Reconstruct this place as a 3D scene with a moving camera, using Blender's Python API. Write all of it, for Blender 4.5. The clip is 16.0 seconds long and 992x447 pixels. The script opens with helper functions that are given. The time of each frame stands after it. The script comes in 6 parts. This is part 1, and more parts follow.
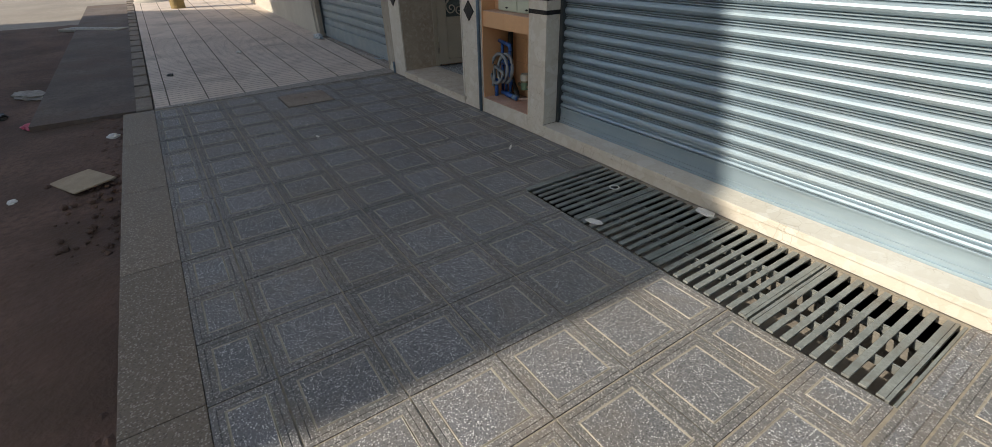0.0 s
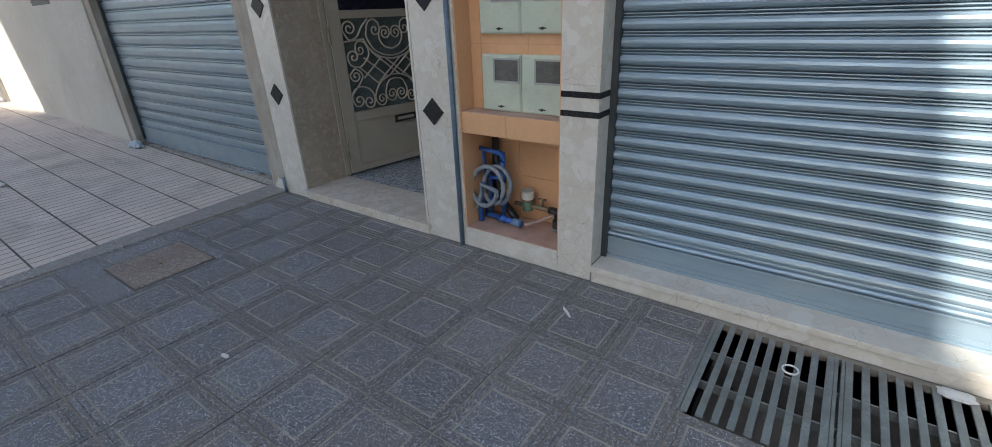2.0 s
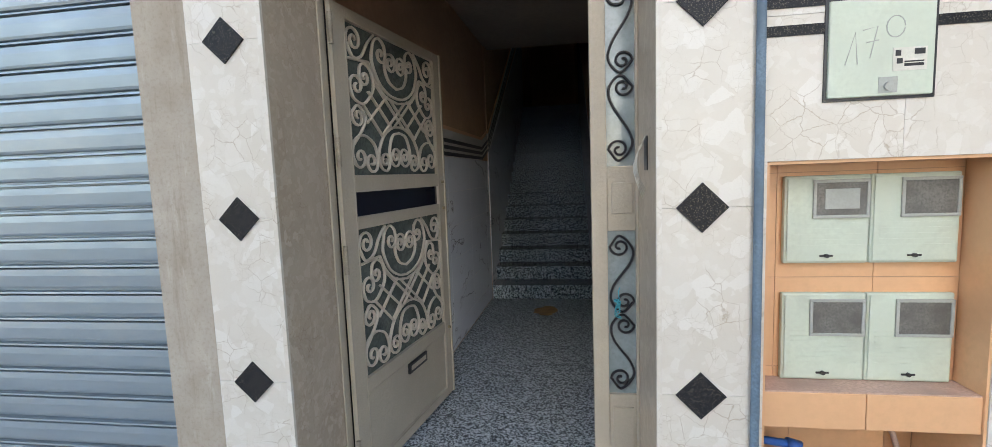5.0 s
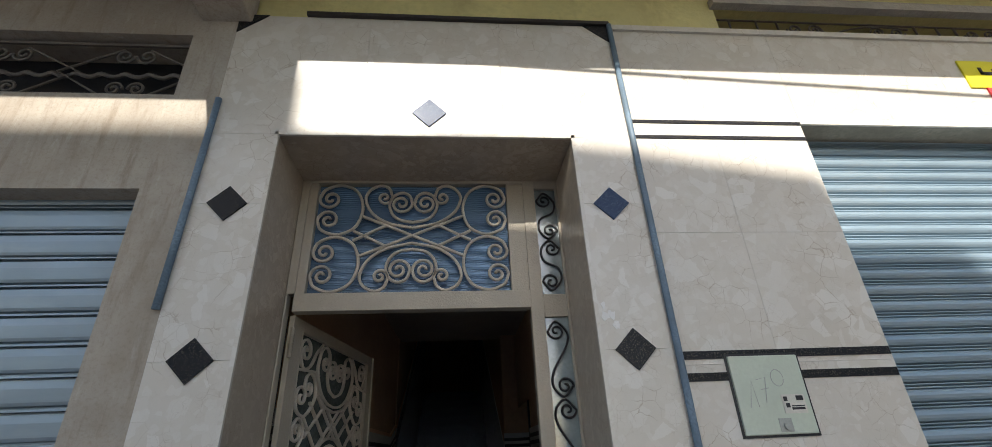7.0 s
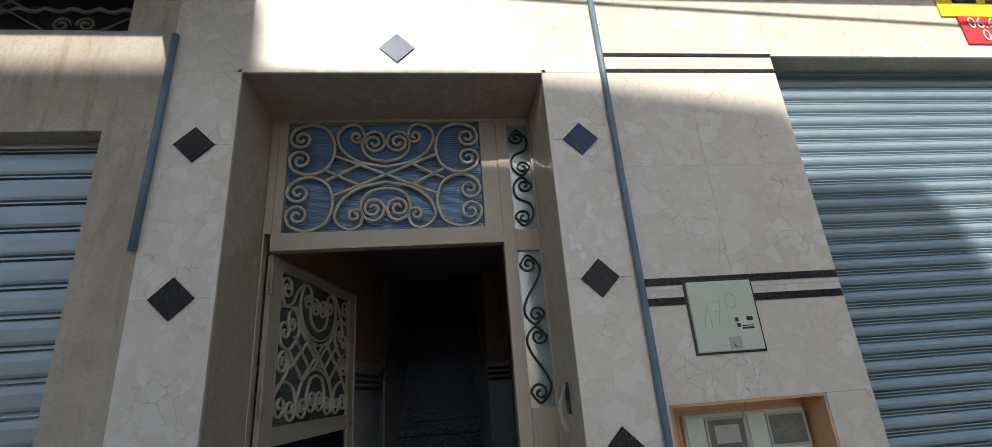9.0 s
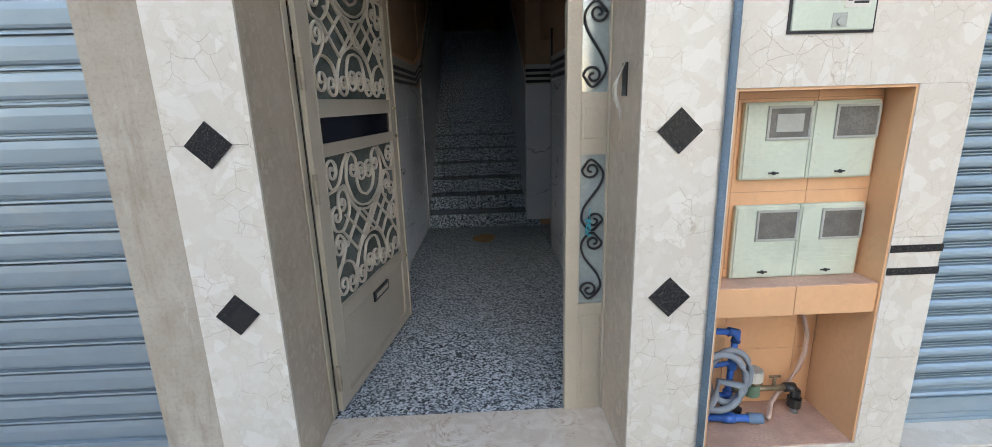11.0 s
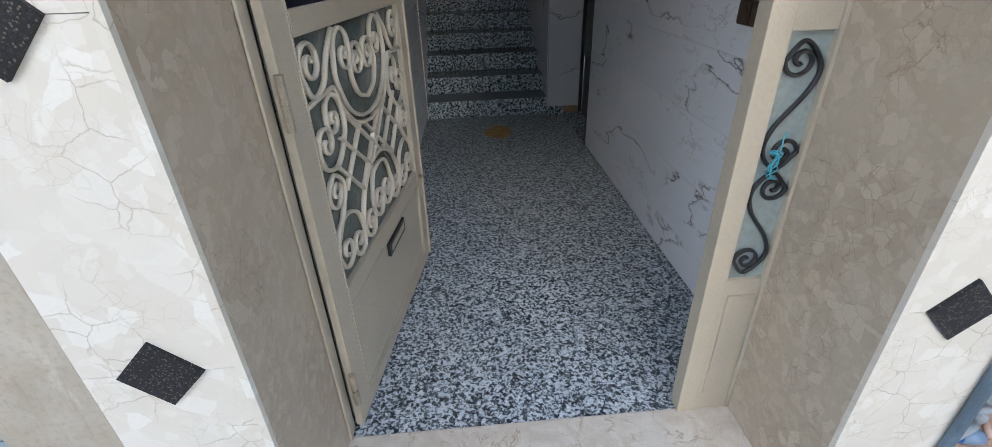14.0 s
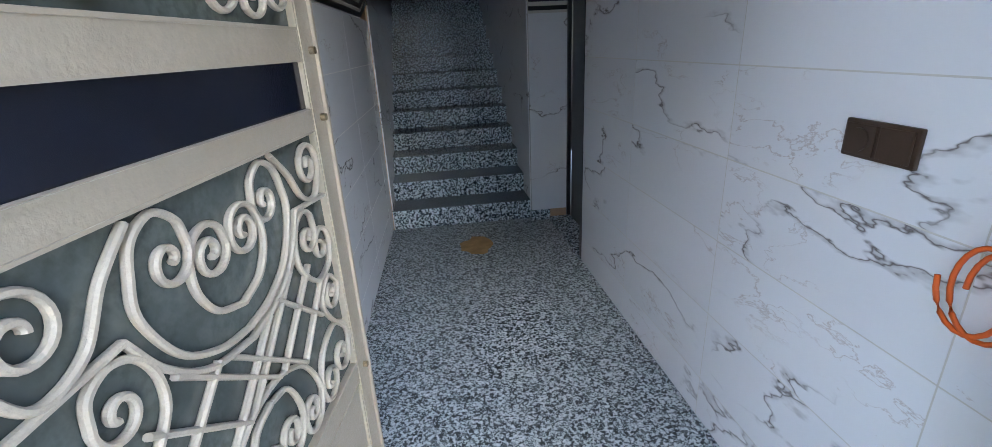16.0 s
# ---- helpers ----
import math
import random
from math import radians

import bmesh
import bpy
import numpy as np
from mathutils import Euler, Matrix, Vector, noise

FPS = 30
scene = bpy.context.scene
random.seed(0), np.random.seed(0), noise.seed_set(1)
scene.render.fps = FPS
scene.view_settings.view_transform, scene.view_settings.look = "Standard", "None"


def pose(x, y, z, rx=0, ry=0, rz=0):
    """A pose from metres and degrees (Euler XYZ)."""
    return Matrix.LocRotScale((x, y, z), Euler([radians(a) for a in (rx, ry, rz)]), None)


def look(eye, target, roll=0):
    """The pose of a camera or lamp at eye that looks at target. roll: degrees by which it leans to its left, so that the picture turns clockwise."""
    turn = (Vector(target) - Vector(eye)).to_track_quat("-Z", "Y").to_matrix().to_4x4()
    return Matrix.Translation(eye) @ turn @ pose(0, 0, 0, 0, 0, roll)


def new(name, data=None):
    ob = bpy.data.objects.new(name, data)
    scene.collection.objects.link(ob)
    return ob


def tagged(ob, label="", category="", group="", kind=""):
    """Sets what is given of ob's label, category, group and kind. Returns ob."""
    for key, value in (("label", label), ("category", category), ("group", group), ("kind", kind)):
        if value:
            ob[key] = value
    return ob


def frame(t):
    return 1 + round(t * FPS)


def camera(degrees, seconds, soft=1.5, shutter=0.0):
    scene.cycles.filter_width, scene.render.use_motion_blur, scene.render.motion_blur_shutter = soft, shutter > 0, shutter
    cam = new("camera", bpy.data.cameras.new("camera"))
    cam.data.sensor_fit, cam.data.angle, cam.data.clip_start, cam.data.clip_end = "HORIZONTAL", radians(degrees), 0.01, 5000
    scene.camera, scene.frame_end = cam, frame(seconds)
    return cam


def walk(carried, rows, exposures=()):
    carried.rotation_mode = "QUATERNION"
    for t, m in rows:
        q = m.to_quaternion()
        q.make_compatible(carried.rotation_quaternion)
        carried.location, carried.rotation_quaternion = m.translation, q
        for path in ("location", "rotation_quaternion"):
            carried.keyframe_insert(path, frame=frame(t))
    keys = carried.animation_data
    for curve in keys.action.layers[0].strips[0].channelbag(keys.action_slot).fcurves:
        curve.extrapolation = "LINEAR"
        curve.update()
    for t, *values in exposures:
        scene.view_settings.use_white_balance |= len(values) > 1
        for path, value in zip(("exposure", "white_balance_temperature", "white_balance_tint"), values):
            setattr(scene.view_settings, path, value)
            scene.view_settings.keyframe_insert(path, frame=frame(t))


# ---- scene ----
cam = camera(92.3, 16.0, 0.8)
PATH = [
    (0, (4.563, -2.253, 1.285), (3.119, -1.302, 0.279), -1.3),
    (0.5, (4.098, -2.285, 1.3), (2.72, -1.204, 0.335), -1.8),
    (1, (3.656, -2.235, 1.295), (2.302, -1.029, 0.45), -5.8),
    (1.5, (3.201, -2.164, 1.339), (1.922, -0.873, 0.503), -0.2),
    (2, (2.726, -2.08, 1.349), (1.655, -0.602, 0.532), -2.2),
    (2.5, (2.292, -1.983, 1.311), (1.346, -0.437, 0.467), -2.4),
    (3, (1.84, -1.914, 1.337), (0.874, -0.379, 0.493), 1.2),
    (3.5, (1.351, -1.81, 1.382), (0.444, -0.215, 0.586), -1.7),
    (4, (0.974, -1.682, 1.379), (0.133, -0.034, 0.619), -2.6),
    (4.5, (0.635, -1.57, 1.476), (0.017, 0.205, 0.794), -1.2),
    (4.8, (0.472, -1.552, 1.531), (0.048, 0.349, 1.078), -1.2),
    (5, (0.381, -1.574, 1.563), (0.084, 0.393, 1.36), -2.1),
    (5.2, (0.311, -1.584, 1.603), (0.162, 0.41, 1.581), -2.6),
    (7.3, (0.112, -1.826, 1.736), (0.307, -0.075, 2.683), -2.6),
    (7.5, (0.115, -1.839, 1.744), (0.308, -0.121, 2.749), -2.7),
    (8, (0.138, -1.871, 1.759), (0.345, -0.212, 2.857), -3.3),
    (8.5, (0.181, -1.857, 1.724), (0.411, -0.107, 2.665), -4.6),
    (9, (0.173, -1.821, 1.687), (0.405, 0.058, 2.33), -4.3),
    (9.5, (0.151, -1.787, 1.656), (0.321, 0.163, 2.069), -3.4),
    (10, (0.141, -1.767, 1.619), (0.24, 0.227, 1.738), -2.6),
    (10.2, (0.151, -1.761, 1.604), (0.227, 0.237, 1.592), -2.6),
    (12.3, (0.0, -1.345, 1.484), (0.054, 0.448, 0.602), -1.5),
    (12.5, (-0.008, -1.272, 1.472), (0.013, 0.467, 0.484), -0.7),
    (13, (-0.071, -1.081, 1.457), (-0.09, 0.652, 0.459), -0.4),
    (13.5, (-0.179, -0.825, 1.49), (-0.104, 0.915, 0.506), -1.2),
    (14, (-0.213, -0.693, 1.487), (-0.091, 1.045, 0.505), -1.7),
    (14.4, (-0.21, -0.523, 1.46), (-0.007, 1.195, 0.456), -0.1),
    (14.5, (-0.205, -0.478, 1.458), (-0.058, 1.251, 0.464), -2.1),
    (15, (-0.162, -0.256, 1.468), (-0.006, 1.48, 0.486), -2.3),
    (15.5, (-0.141, -0.149, 1.502), (-0.061, 1.692, 0.727), -3.7),
    (16, (-0.134, 0.106, 1.522), (0.095, 1.965, 0.82), -2.8),
]
walk(cam, [(t, look(eye, target, roll)) for t, eye, target, roll in PATH if t not in (4.8, 14.4, 12.3, 10.2, 5.2, 7.3)], [(0, 0.17, 7200, 10), (1.0, 0.55, 6600, 10), (1.5, 0.77, 6400, 10), (2.5, 1.3, 6400, 10), (3, 1.87, 6850, 10), (3.5, 2.07, 6900, 10), (4.5, 2.22, 6900, 10), (5, 2.1, 6780, 10), (7.5, 0.65, 6550, 10), (8, 0.62, 6550, 10), (8.5, 0.6, 6550, 10), (9, 0.47, 6500, 10), (9.5, 0.55, 6500, 10), (10, 1.3, 6600, 10), (12.5, 2.28, 6800, 10), (14, 2.44, 6700, 10), (15, 2.99, 6600, 10), (16, 3.44, 6200, 10)])

# ---- light ----
world = bpy.data.worlds.new("world")
scene.world = world
world.use_nodes = True
wn = world.node_tree
sky = wn.nodes.new("ShaderNodeTexSky")
sky.sky_type, sky.sun_disc = "NISHITA", False
SX, SZ = 0.15, 0.62  # what the sun's rays move to the east and down for each metre northwards
SUN_UP = math.atan2(SZ, math.hypot(1, SX))
sky.sun_elevation, sky.sun_rotation = SUN_UP, radians(180) + math.atan(SX)
wn.links.new(sky.outputs[0], wn.nodes["Background"].inputs[0])
wn.nodes["Background"].inputs[1].default_value = 0.15
sun = new("sun", bpy.data.lights.new("sun", "SUN"))
sun.data.energy, sun.data.angle, sun.data.color = 4.6, radians(0.5), (1, 0.95, 0.87)
sun.matrix_world = look((-SX, -1, SZ), (0, 0, 0))


# ---- materials ----
MATS = {}


def node(nt, kind, **values):
    n = nt.nodes.new("ShaderNode" + kind)
    for key, value in values.items():
        n.inputs[key.replace("_", " ")].default_value = value
    return n


def ramp(nt, source, stops):
    r = nt.nodes.new("ShaderNodeValToRGB")
    while len(r.color_ramp.elements) < len(stops):
        r.color_ramp.elements.new(0.5)
    for e, (p, c) in zip(r.color_ramp.elements, stops):
        e.position, e.color = p, (*c, 1)
    nt.links.new(source, r.inputs[0])
    return r.outputs[0]


def mixed(nt, fac, a, b, mode="MIX"):
    m = nt.nodes.new("ShaderNodeMix")
    m.data_type, m.blend_type = "RGBA", mode
    for value, k in ((fac, 0), (a, 6), (b, 7)):
        if isinstance(value, (int, float)):
            m.inputs[k].default_value = value
        elif isinstance(value, tuple):
            m.inputs[k].default_value = (*value, 1)
        else:
            nt.links.new(value, m.inputs[k])
    return m.outputs[2]


def noise_tex(nt, scale, detail=4.0, rough=0.55, distort=0.0, stretch=None):
    co = nt.nodes.new("ShaderNodeNewGeometry").outputs["Position"]
    if stretch:
        mp = nt.nodes.new("ShaderNodeMapping")
        mp.inputs["Scale"].default_value = stretch
        nt.links.new(co, mp.inputs[0])
        co = mp.outputs[0]
    n = node(nt, "TexNoise", Scale=scale, Detail=detail, Roughness=rough, Distortion=distort)
    nt.links.new(co, n.inputs["Vector"])
    return n.outputs["Fac"]


def material(name, build, rough=0.5, metal=0.0, bump=None, spec=0.5):
    """build(nt) gives the colour socket (or a colour); bump: (socket maker, strength, distance)."""
    if name in MATS:
        return MATS[name]
    m = bpy.data.materials.new(name)
    m.use_nodes = True
    nt = m.node_tree
    b = nt.nodes["Principled BSDF"]
    c = build(nt) if callable(build) else build
    if isinstance(c, tuple):
        b.inputs["Base Color"].default_value = (*c, 1)
    else:
        nt.links.new(c, b.inputs["Base Color"])
    if callable(rough):
        nt.links.new(rough(nt), b.inputs["Roughness"])
    else:
        b.inputs["Roughness"].default_value = rough
    b.inputs["Metallic"].default_value = metal
    b.inputs["Specular IOR Level"].default_value = spec
    if bump:
        bn = node(nt, "Bump", Strength=bump[1], Distance=bump[2])
        nt.links.new(bump[0](nt), bn.inputs["Height"])
        nt.links.new(bn.outputs[0], b.inputs["Normal"])
    MATS[name] = m
    return m


def plain(name, rgb, rough=0.5, metal=0.0, vary=0.12, scale=6.0, bump=0.05, dirt=None):
    """A colour with mottling at two scales and a fine relief."""
    def col(nt):
        dark = tuple(v * (1 - vary) for v in rgb)
        light = tuple(min(1, v * (1 + vary)) for v in rgb)
        c = mixed(nt, ramp(nt, noise_tex(nt, scale), [(0.35, (0, 0, 0)), (0.65, (1, 1, 1))]), dark, light)
        c = mixed(nt, ramp(nt, noise_tex(nt, scale * 14, 3), [(0.4, (0, 0, 0)), (0.75, (1, 1, 1))]), c, dark)
        if dirt:
            c = mixed(nt, ramp(nt, noise_tex(nt, scale * 0.55, 6, 0.7, 0.4), [(0.52, (0, 0, 0)), (0.72, (0.75, 0.75, 0.75))]), c, dirt)
        return c
    return material(name, col, rough, metal, (lambda nt: noise_tex(nt, scale * 20, 4), 0.25, bump * 0.02))


def marble(name, base, patch, vein, scale=3.0, rough=0.28, vein_amount=0.7, random_tiles=False, fine=1.0, width=0.02, grain=0.5, cloud=0.05, spread=(0.45, 0.62)):
    def col(nt):
        co = nt.nodes.new("ShaderNodeNewGeometry").outputs["Position"]
        if random_tiles:
            info = nt.nodes.new("ShaderNodeObjectInfo")
            add = nt.nodes.new("ShaderNodeVectorMath")
            add.operation = "MULTIPLY_ADD"
            add.inputs[1].default_value = (17, 31, 23)
            nt.links.new(info.outputs["Random"], add.inputs[0])
            nt.links.new(co, add.inputs[2])
            co = add.outputs[0]
        n1 = node(nt, "TexNoise", Scale=scale, Detail=6.0, Roughness=0.6, Distortion=1.2)
        nt.links.new(co, n1.inputs["Vector"])
        c = mixed(nt, ramp(nt, n1.outputs["Fac"], [(0.5 - cloud, (0, 0, 0)), (0.5 + cloud, (1, 1, 1))]), base, patch)
        v = node(nt, "TexNoise", Scale=scale * 0.55 * fine, Detail=6.0, Roughness=0.58, Distortion=1.4)
        nt.links.new(co, v.inputs["Vector"])
        thin = ramp(nt, v.outputs["Fac"], [(0.5 - width, (0, 0, 0)), (0.5, (1, 1, 1)), (0.5 + width * 0.6, (0, 0, 0))])
        v2 = node(nt, "TexNoise", Scale=scale * 1.5 * fine, Detail=7.0, Roughness=0.6, Distortion=2.2)
        nt.links.new(co, v2.inputs["Vector"])
        thin2 = ramp(nt, v2.outputs["Fac"], [(0.5 - width * 0.4, (0, 0, 0)), (0.5, (0.55, 0.55, 0.55)), (0.5 + width * 0.4, (0, 0, 0))])
        thin = mixed(nt, 1.0, thin, thin2, "LIGHTEN")
        where = ramp(nt, noise_tex(nt, scale * 0.9, 3), [(spread[0], (0, 0, 0)), (spread[1], (vein_amount,) * 3)])
        k = mixed(nt, 1.0, thin, where, "MULTIPLY")
        c = mixed(nt, k, c, vein)
        return mixed(nt, ramp(nt, noise_tex(nt, scale * 25, 3), [(0.45, (0, 0, 0)), (0.8, (grain,) * 3)]), c, vein)
    return material(name, col, rough, bump=(lambda nt: noise_tex(nt, 60), 0.08, 0.001))


def breccia(name, base, light, dark, vein, size=0.09, rough=0.3, crack=0.6, share=0.45):
    """Polished limestone: angular light fragments of two sizes, fine cracks between some of them, a faint grain."""
    def col(nt):
        info = nt.nodes.new("ShaderNodeObjectInfo")
        add = nt.nodes.new("ShaderNodeVectorMath")
        add.operation = "MULTIPLY_ADD"
        add.inputs[1].default_value = (17, 31, 23)
        nt.links.new(info.outputs["Random"], add.inputs[0])
        nt.links.new(nt.nodes.new("ShaderNodeNewGeometry").outputs["Position"], add.inputs[2])
        wob = node(nt, "TexNoise", Scale=9.0, Detail=5.0, Roughness=0.6)
        nt.links.new(add.outputs[0], wob.inputs["Vector"])
        bend = nt.nodes.new("ShaderNodeVectorMath")
        bend.operation = "MULTIPLY_ADD"
        bend.inputs[1].default_value = (0.05, 0.05, 0.05)
        nt.links.new(wob.outputs["Color"], bend.inputs[0])
        nt.links.new(add.outputs[0], bend.inputs[2])

        def cells(scale, feature, threshold):
            v = node(nt, "TexVoronoi", Scale=scale, Randomness=1.0)
            v.feature = feature
            nt.links.new(bend.outputs[0], v.inputs["Vector"])
            if feature == "F1":
                sep = nt.nodes.new("ShaderNodeSeparateColor")
                nt.links.new(v.outputs["Color"], sep.inputs[0])
                return ramp(nt, sep.outputs[0], [(threshold - 0.1, (0, 0, 0)), (threshold + 0.45, (1, 1, 1))])
            return ramp(nt, v.outputs["Distance"], [(0.0, (1, 1, 1)), (threshold, (0, 0, 0))])
        cloud = ramp(nt, noise_tex(nt, 2.6, 5, 0.6), [(0.35, (0, 0, 0)), (0.65, (1, 1, 1))])
        c = mixed(nt, cloud, base, dark)
        c = mixed(nt, cells(1 / size, "F1", 1 - share), c, light)
        c = mixed(nt, mixed(nt, 1.0, cells(2.4 / size, "F1", 0.78), (0.55, 0.55, 0.55), "MULTIPLY"), c, light)
        where = ramp(nt, noise_tex(nt, 5.0, 3), [(0.46, (0, 0, 0)), (0.6, (crack,) * 3)])
        c = mixed(nt, mixed(nt, 1.0, cells(0.8 / size, "DISTANCE_TO_EDGE", 0.022), where, "MULTIPLY"), c, vein)
        where2 = ramp(nt, noise_tex(nt, 8.0, 3), [(0.5, (0, 0, 0)), (0.64, (crack * 0.6,) * 3)])
        c = mixed(nt, mixed(nt, 1.0, cells(2.0 / size, "DISTANCE_TO_EDGE", 0.03), where2, "MULTIPLY"), c, vein)
        return mixed(nt, ramp(nt, noise_tex(nt, 150, 3), [(0.5, (0, 0, 0)), (0.8, (0.35, 0.35, 0.35))]), c, dark)
    return material(name, col, rough, bump=(lambda nt: noise_tex(nt, 60), 0.06, 0.001))


def chips(name, binder, colours, size, rough=0.6, keep=0.0, dirt=None, bump=0.3, dist=0.001, spec=0.5):
    """Stone chips of the given colours in a binder."""
    def col(nt):
        co = nt.nodes.new("ShaderNodeNewGeometry").outputs["Position"]
        v = node(nt, "TexVoronoi", Scale=1 / size, Randomness=1.0)
        nt.links.new(co, v.inputs["Vector"])
        sep = nt.nodes.new("ShaderNodeSeparateColor")
        nt.links.new(v.outputs["Color"], sep.inputs[0])
        stops = [(i / len(colours), c) for i, c in enumerate(colours)]
        r = nt.nodes.new("ShaderNodeValToRGB")
        r.color_ramp.interpolation = "CONSTANT"
        while len(r.color_ramp.elements) < len(stops):
            r.color_ramp.elements.new(0.5)
        for e, (p, c) in zip(r.color_ramp.elements, stops):
            e.position, e.color = p, (*c, 1)
        nt.links.new(sep.outputs[0], r.inputs[0])
        inside = ramp(nt, v.outputs["Distance"], [(0.38 - keep, (1, 1, 1)), (0.5 - keep, (0, 0, 0))])
        c = mixed(nt, inside, binder, r.outputs[0])
        info = nt.nodes.new("ShaderNodeObjectInfo")
        tone = ramp(nt, info.outputs["Random"], [(0, (0.86, 0.86, 0.86)), (1, (1.08, 1.08, 1.1))])
        c = mixed(nt, 1.0, c, tone, "MULTIPLY")
        if dirt:
            c = mixed(nt, ramp(nt, noise_tex(nt, 2.2, 7, 0.7, 0.5), [(0.45, (0, 0, 0)), (0.75, (0.6, 0.6, 0.6))]), c, dirt)
        return c
    return material(name, col, rough, bump=(lambda nt: noise_tex(nt, 0.6 / size), bump, dist), spec=spec)


CREAM = breccia("cream_marble", (0.61, 0.565, 0.49), (0.66, 0.625, 0.56), (0.565, 0.515, 0.435), (0.34, 0.27, 0.19), 0.06, 0.32, 0.75, 0.3)
REVEAL = breccia("reveal_marble", (0.43, 0.355, 0.272), (0.485, 0.41, 0.325), (0.365, 0.29, 0.215), (0.24, 0.16, 0.1), 0.034, 0.3, 0.8, 0.35)


def veined_colour(nt):
    """Sparse slanting veins that branch: a thin dark line in a soft grey halo."""
    info = nt.nodes.new("ShaderNodeObjectInfo")
    add = nt.nodes.new("ShaderNodeVectorMath")
    add.operation = "MULTIPLY_ADD"
    add.inputs[1].default_value = (17, 31, 23)
    nt.links.new(info.outputs["Random"], add.inputs[0])
    nt.links.new(nt.nodes.new("ShaderNodeNewGeometry").outputs["Position"], add.inputs[2])
    mp = nt.nodes.new("ShaderNodeMapping")
    mp.inputs["Rotation"].default_value = (radians(-48), 0, 0)
    mp.inputs["Scale"].default_value = (1, 0.5, 1.25)
    nt.links.new(add.outputs[0], mp.inputs[0])

    def field(scale, detail, rough, distort):
        n = node(nt, "TexNoise", Scale=scale, Detail=detail, Roughness=rough, Distortion=distort)
        nt.links.new(mp.outputs[0], n.inputs["Vector"])
        return n.outputs["Fac"]
    main = field(1.5, 6.0, 0.52, 0.2)
    fine = field(4.2, 8.0, 0.62, 0.3)
    where = ramp(nt, field(2.2, 2.0, 0.5, 0.0), [(0.46, (0, 0, 0)), (0.54, (1, 1, 1))])
    where2 = ramp(nt, field(3.4, 2.0, 0.5, 0.3), [(0.53, (0, 0, 0)), (0.62, (1, 1, 1))])
    line = ramp(nt, main, [(0.495, (0, 0, 0)), (0.5, (1, 1, 1)), (0.505, (0, 0, 0))])
    halo = ramp(nt, main, [(0.496, (0, 0, 0)), (0.503, (0.38, 0.38, 0.38)), (0.509, (0.2, 0.2, 0.2)), (0.514, (0, 0, 0))])
    thin = ramp(nt, fine, [(0.493, (0, 0, 0)), (0.5, (0.6, 0.6, 0.6)), (0.507, (0, 0, 0))])
    k = mixed(nt, 1.0, mixed(nt, 1.0, line, halo, "LIGHTEN"), where, "MULTIPLY")
    c = mixed(nt, ramp(nt, field(1.3, 2.0, 0.5, 0), [(0.3, (0, 0, 0)), (0.7, (1, 1, 1))]), (0.76, 0.77, 0.8), (0.81, 0.82, 0.85))
    c = mixed(nt, k, c, (0.17, 0.15, 0.15))
    return mixed(nt, mixed(nt, 1.0, thin, where2, "MULTIPLY"), c, (0.4, 0.3, 0.26))


WHITE_TILE = material("veined_white_tile", veined_colour, 0.12)
SILL = marble("sill_marble", (0.58, 0.51, 0.42), (0.68, 0.63, 0.55), (0.38, 0.28, 0.19), 9.0, 0.35, 0.9, fine=0.9, width=0.016, cloud=0.1, spread=(0.4, 0.55))
GRANITE = chips("black_granite", (0.018, 0.018, 0.02), [(0.03, 0.03, 0.035), (0.012, 0.012, 0.014), (0.1, 0.09, 0.07)], 0.004, 0.35, bump=0.05, spec=0.15)
BLUE_GRANITE = chips("bluish_granite", (0.02, 0.04, 0.09), [(0.03, 0.06, 0.13), (0.02, 0.03, 0.06), (0.12, 0.16, 0.22)], 0.004, 0.35, bump=0.05, spec=0.2)
PAVER = chips("grey_terrazzo", (0.15, 0.152, 0.158), [(0.25, 0.255, 0.27), (0.8, 0.8, 0.8), (0.06, 0.06, 0.065), (0.42, 0.415, 0.4), (0.13, 0.135, 0.145), (0.2, 0.205, 0.22), (0.28, 0.28, 0.285)], 0.0052, 0.6, dirt=(0.2, 0.17, 0.14), bump=0.1)
PAVER_RIM = chips("grey_terrazzo_rim", (0.15, 0.147, 0.145), [(0.26, 0.255, 0.25), (0.46, 0.45, 0.43), (0.11, 0.108, 0.105)], 0.006, 0.75, dirt=(0.23, 0.19, 0.15))
KERB = chips("brown_terrazzo", (0.2, 0.165, 0.13), [(0.25, 0.21, 0.17), (0.15, 0.12, 0.1), (0.38, 0.34, 0.29)], 0.008, 0.75)
STRIP = chips("washed_gravel_strip", (0.26, 0.235, 0.21), [(0.42, 0.385, 0.35), (0.17, 0.155, 0.14), (0.6, 0.56, 0.51)], 0.008, 0.8, bump=0.6, dist=0.002)


def hall_colour(nt):
    n = noise_tex(nt, 78, 3.0, 0.62, 0.6)
    c = ramp(nt, n, [(0.42, (0.02, 0.026, 0.032)), (0.48, (0.1, 0.125, 0.145)), (0.515, (0.44, 0.5, 0.53)), (0.68, (0.72, 0.77, 0.79))])
    return mixed(nt, ramp(nt, noise_tex(nt, 24, 2), [(0.5, (0, 0, 0)), (0.8, (0.35, 0.35, 0.35))]), c, (0.5, 0.56, 0.58))


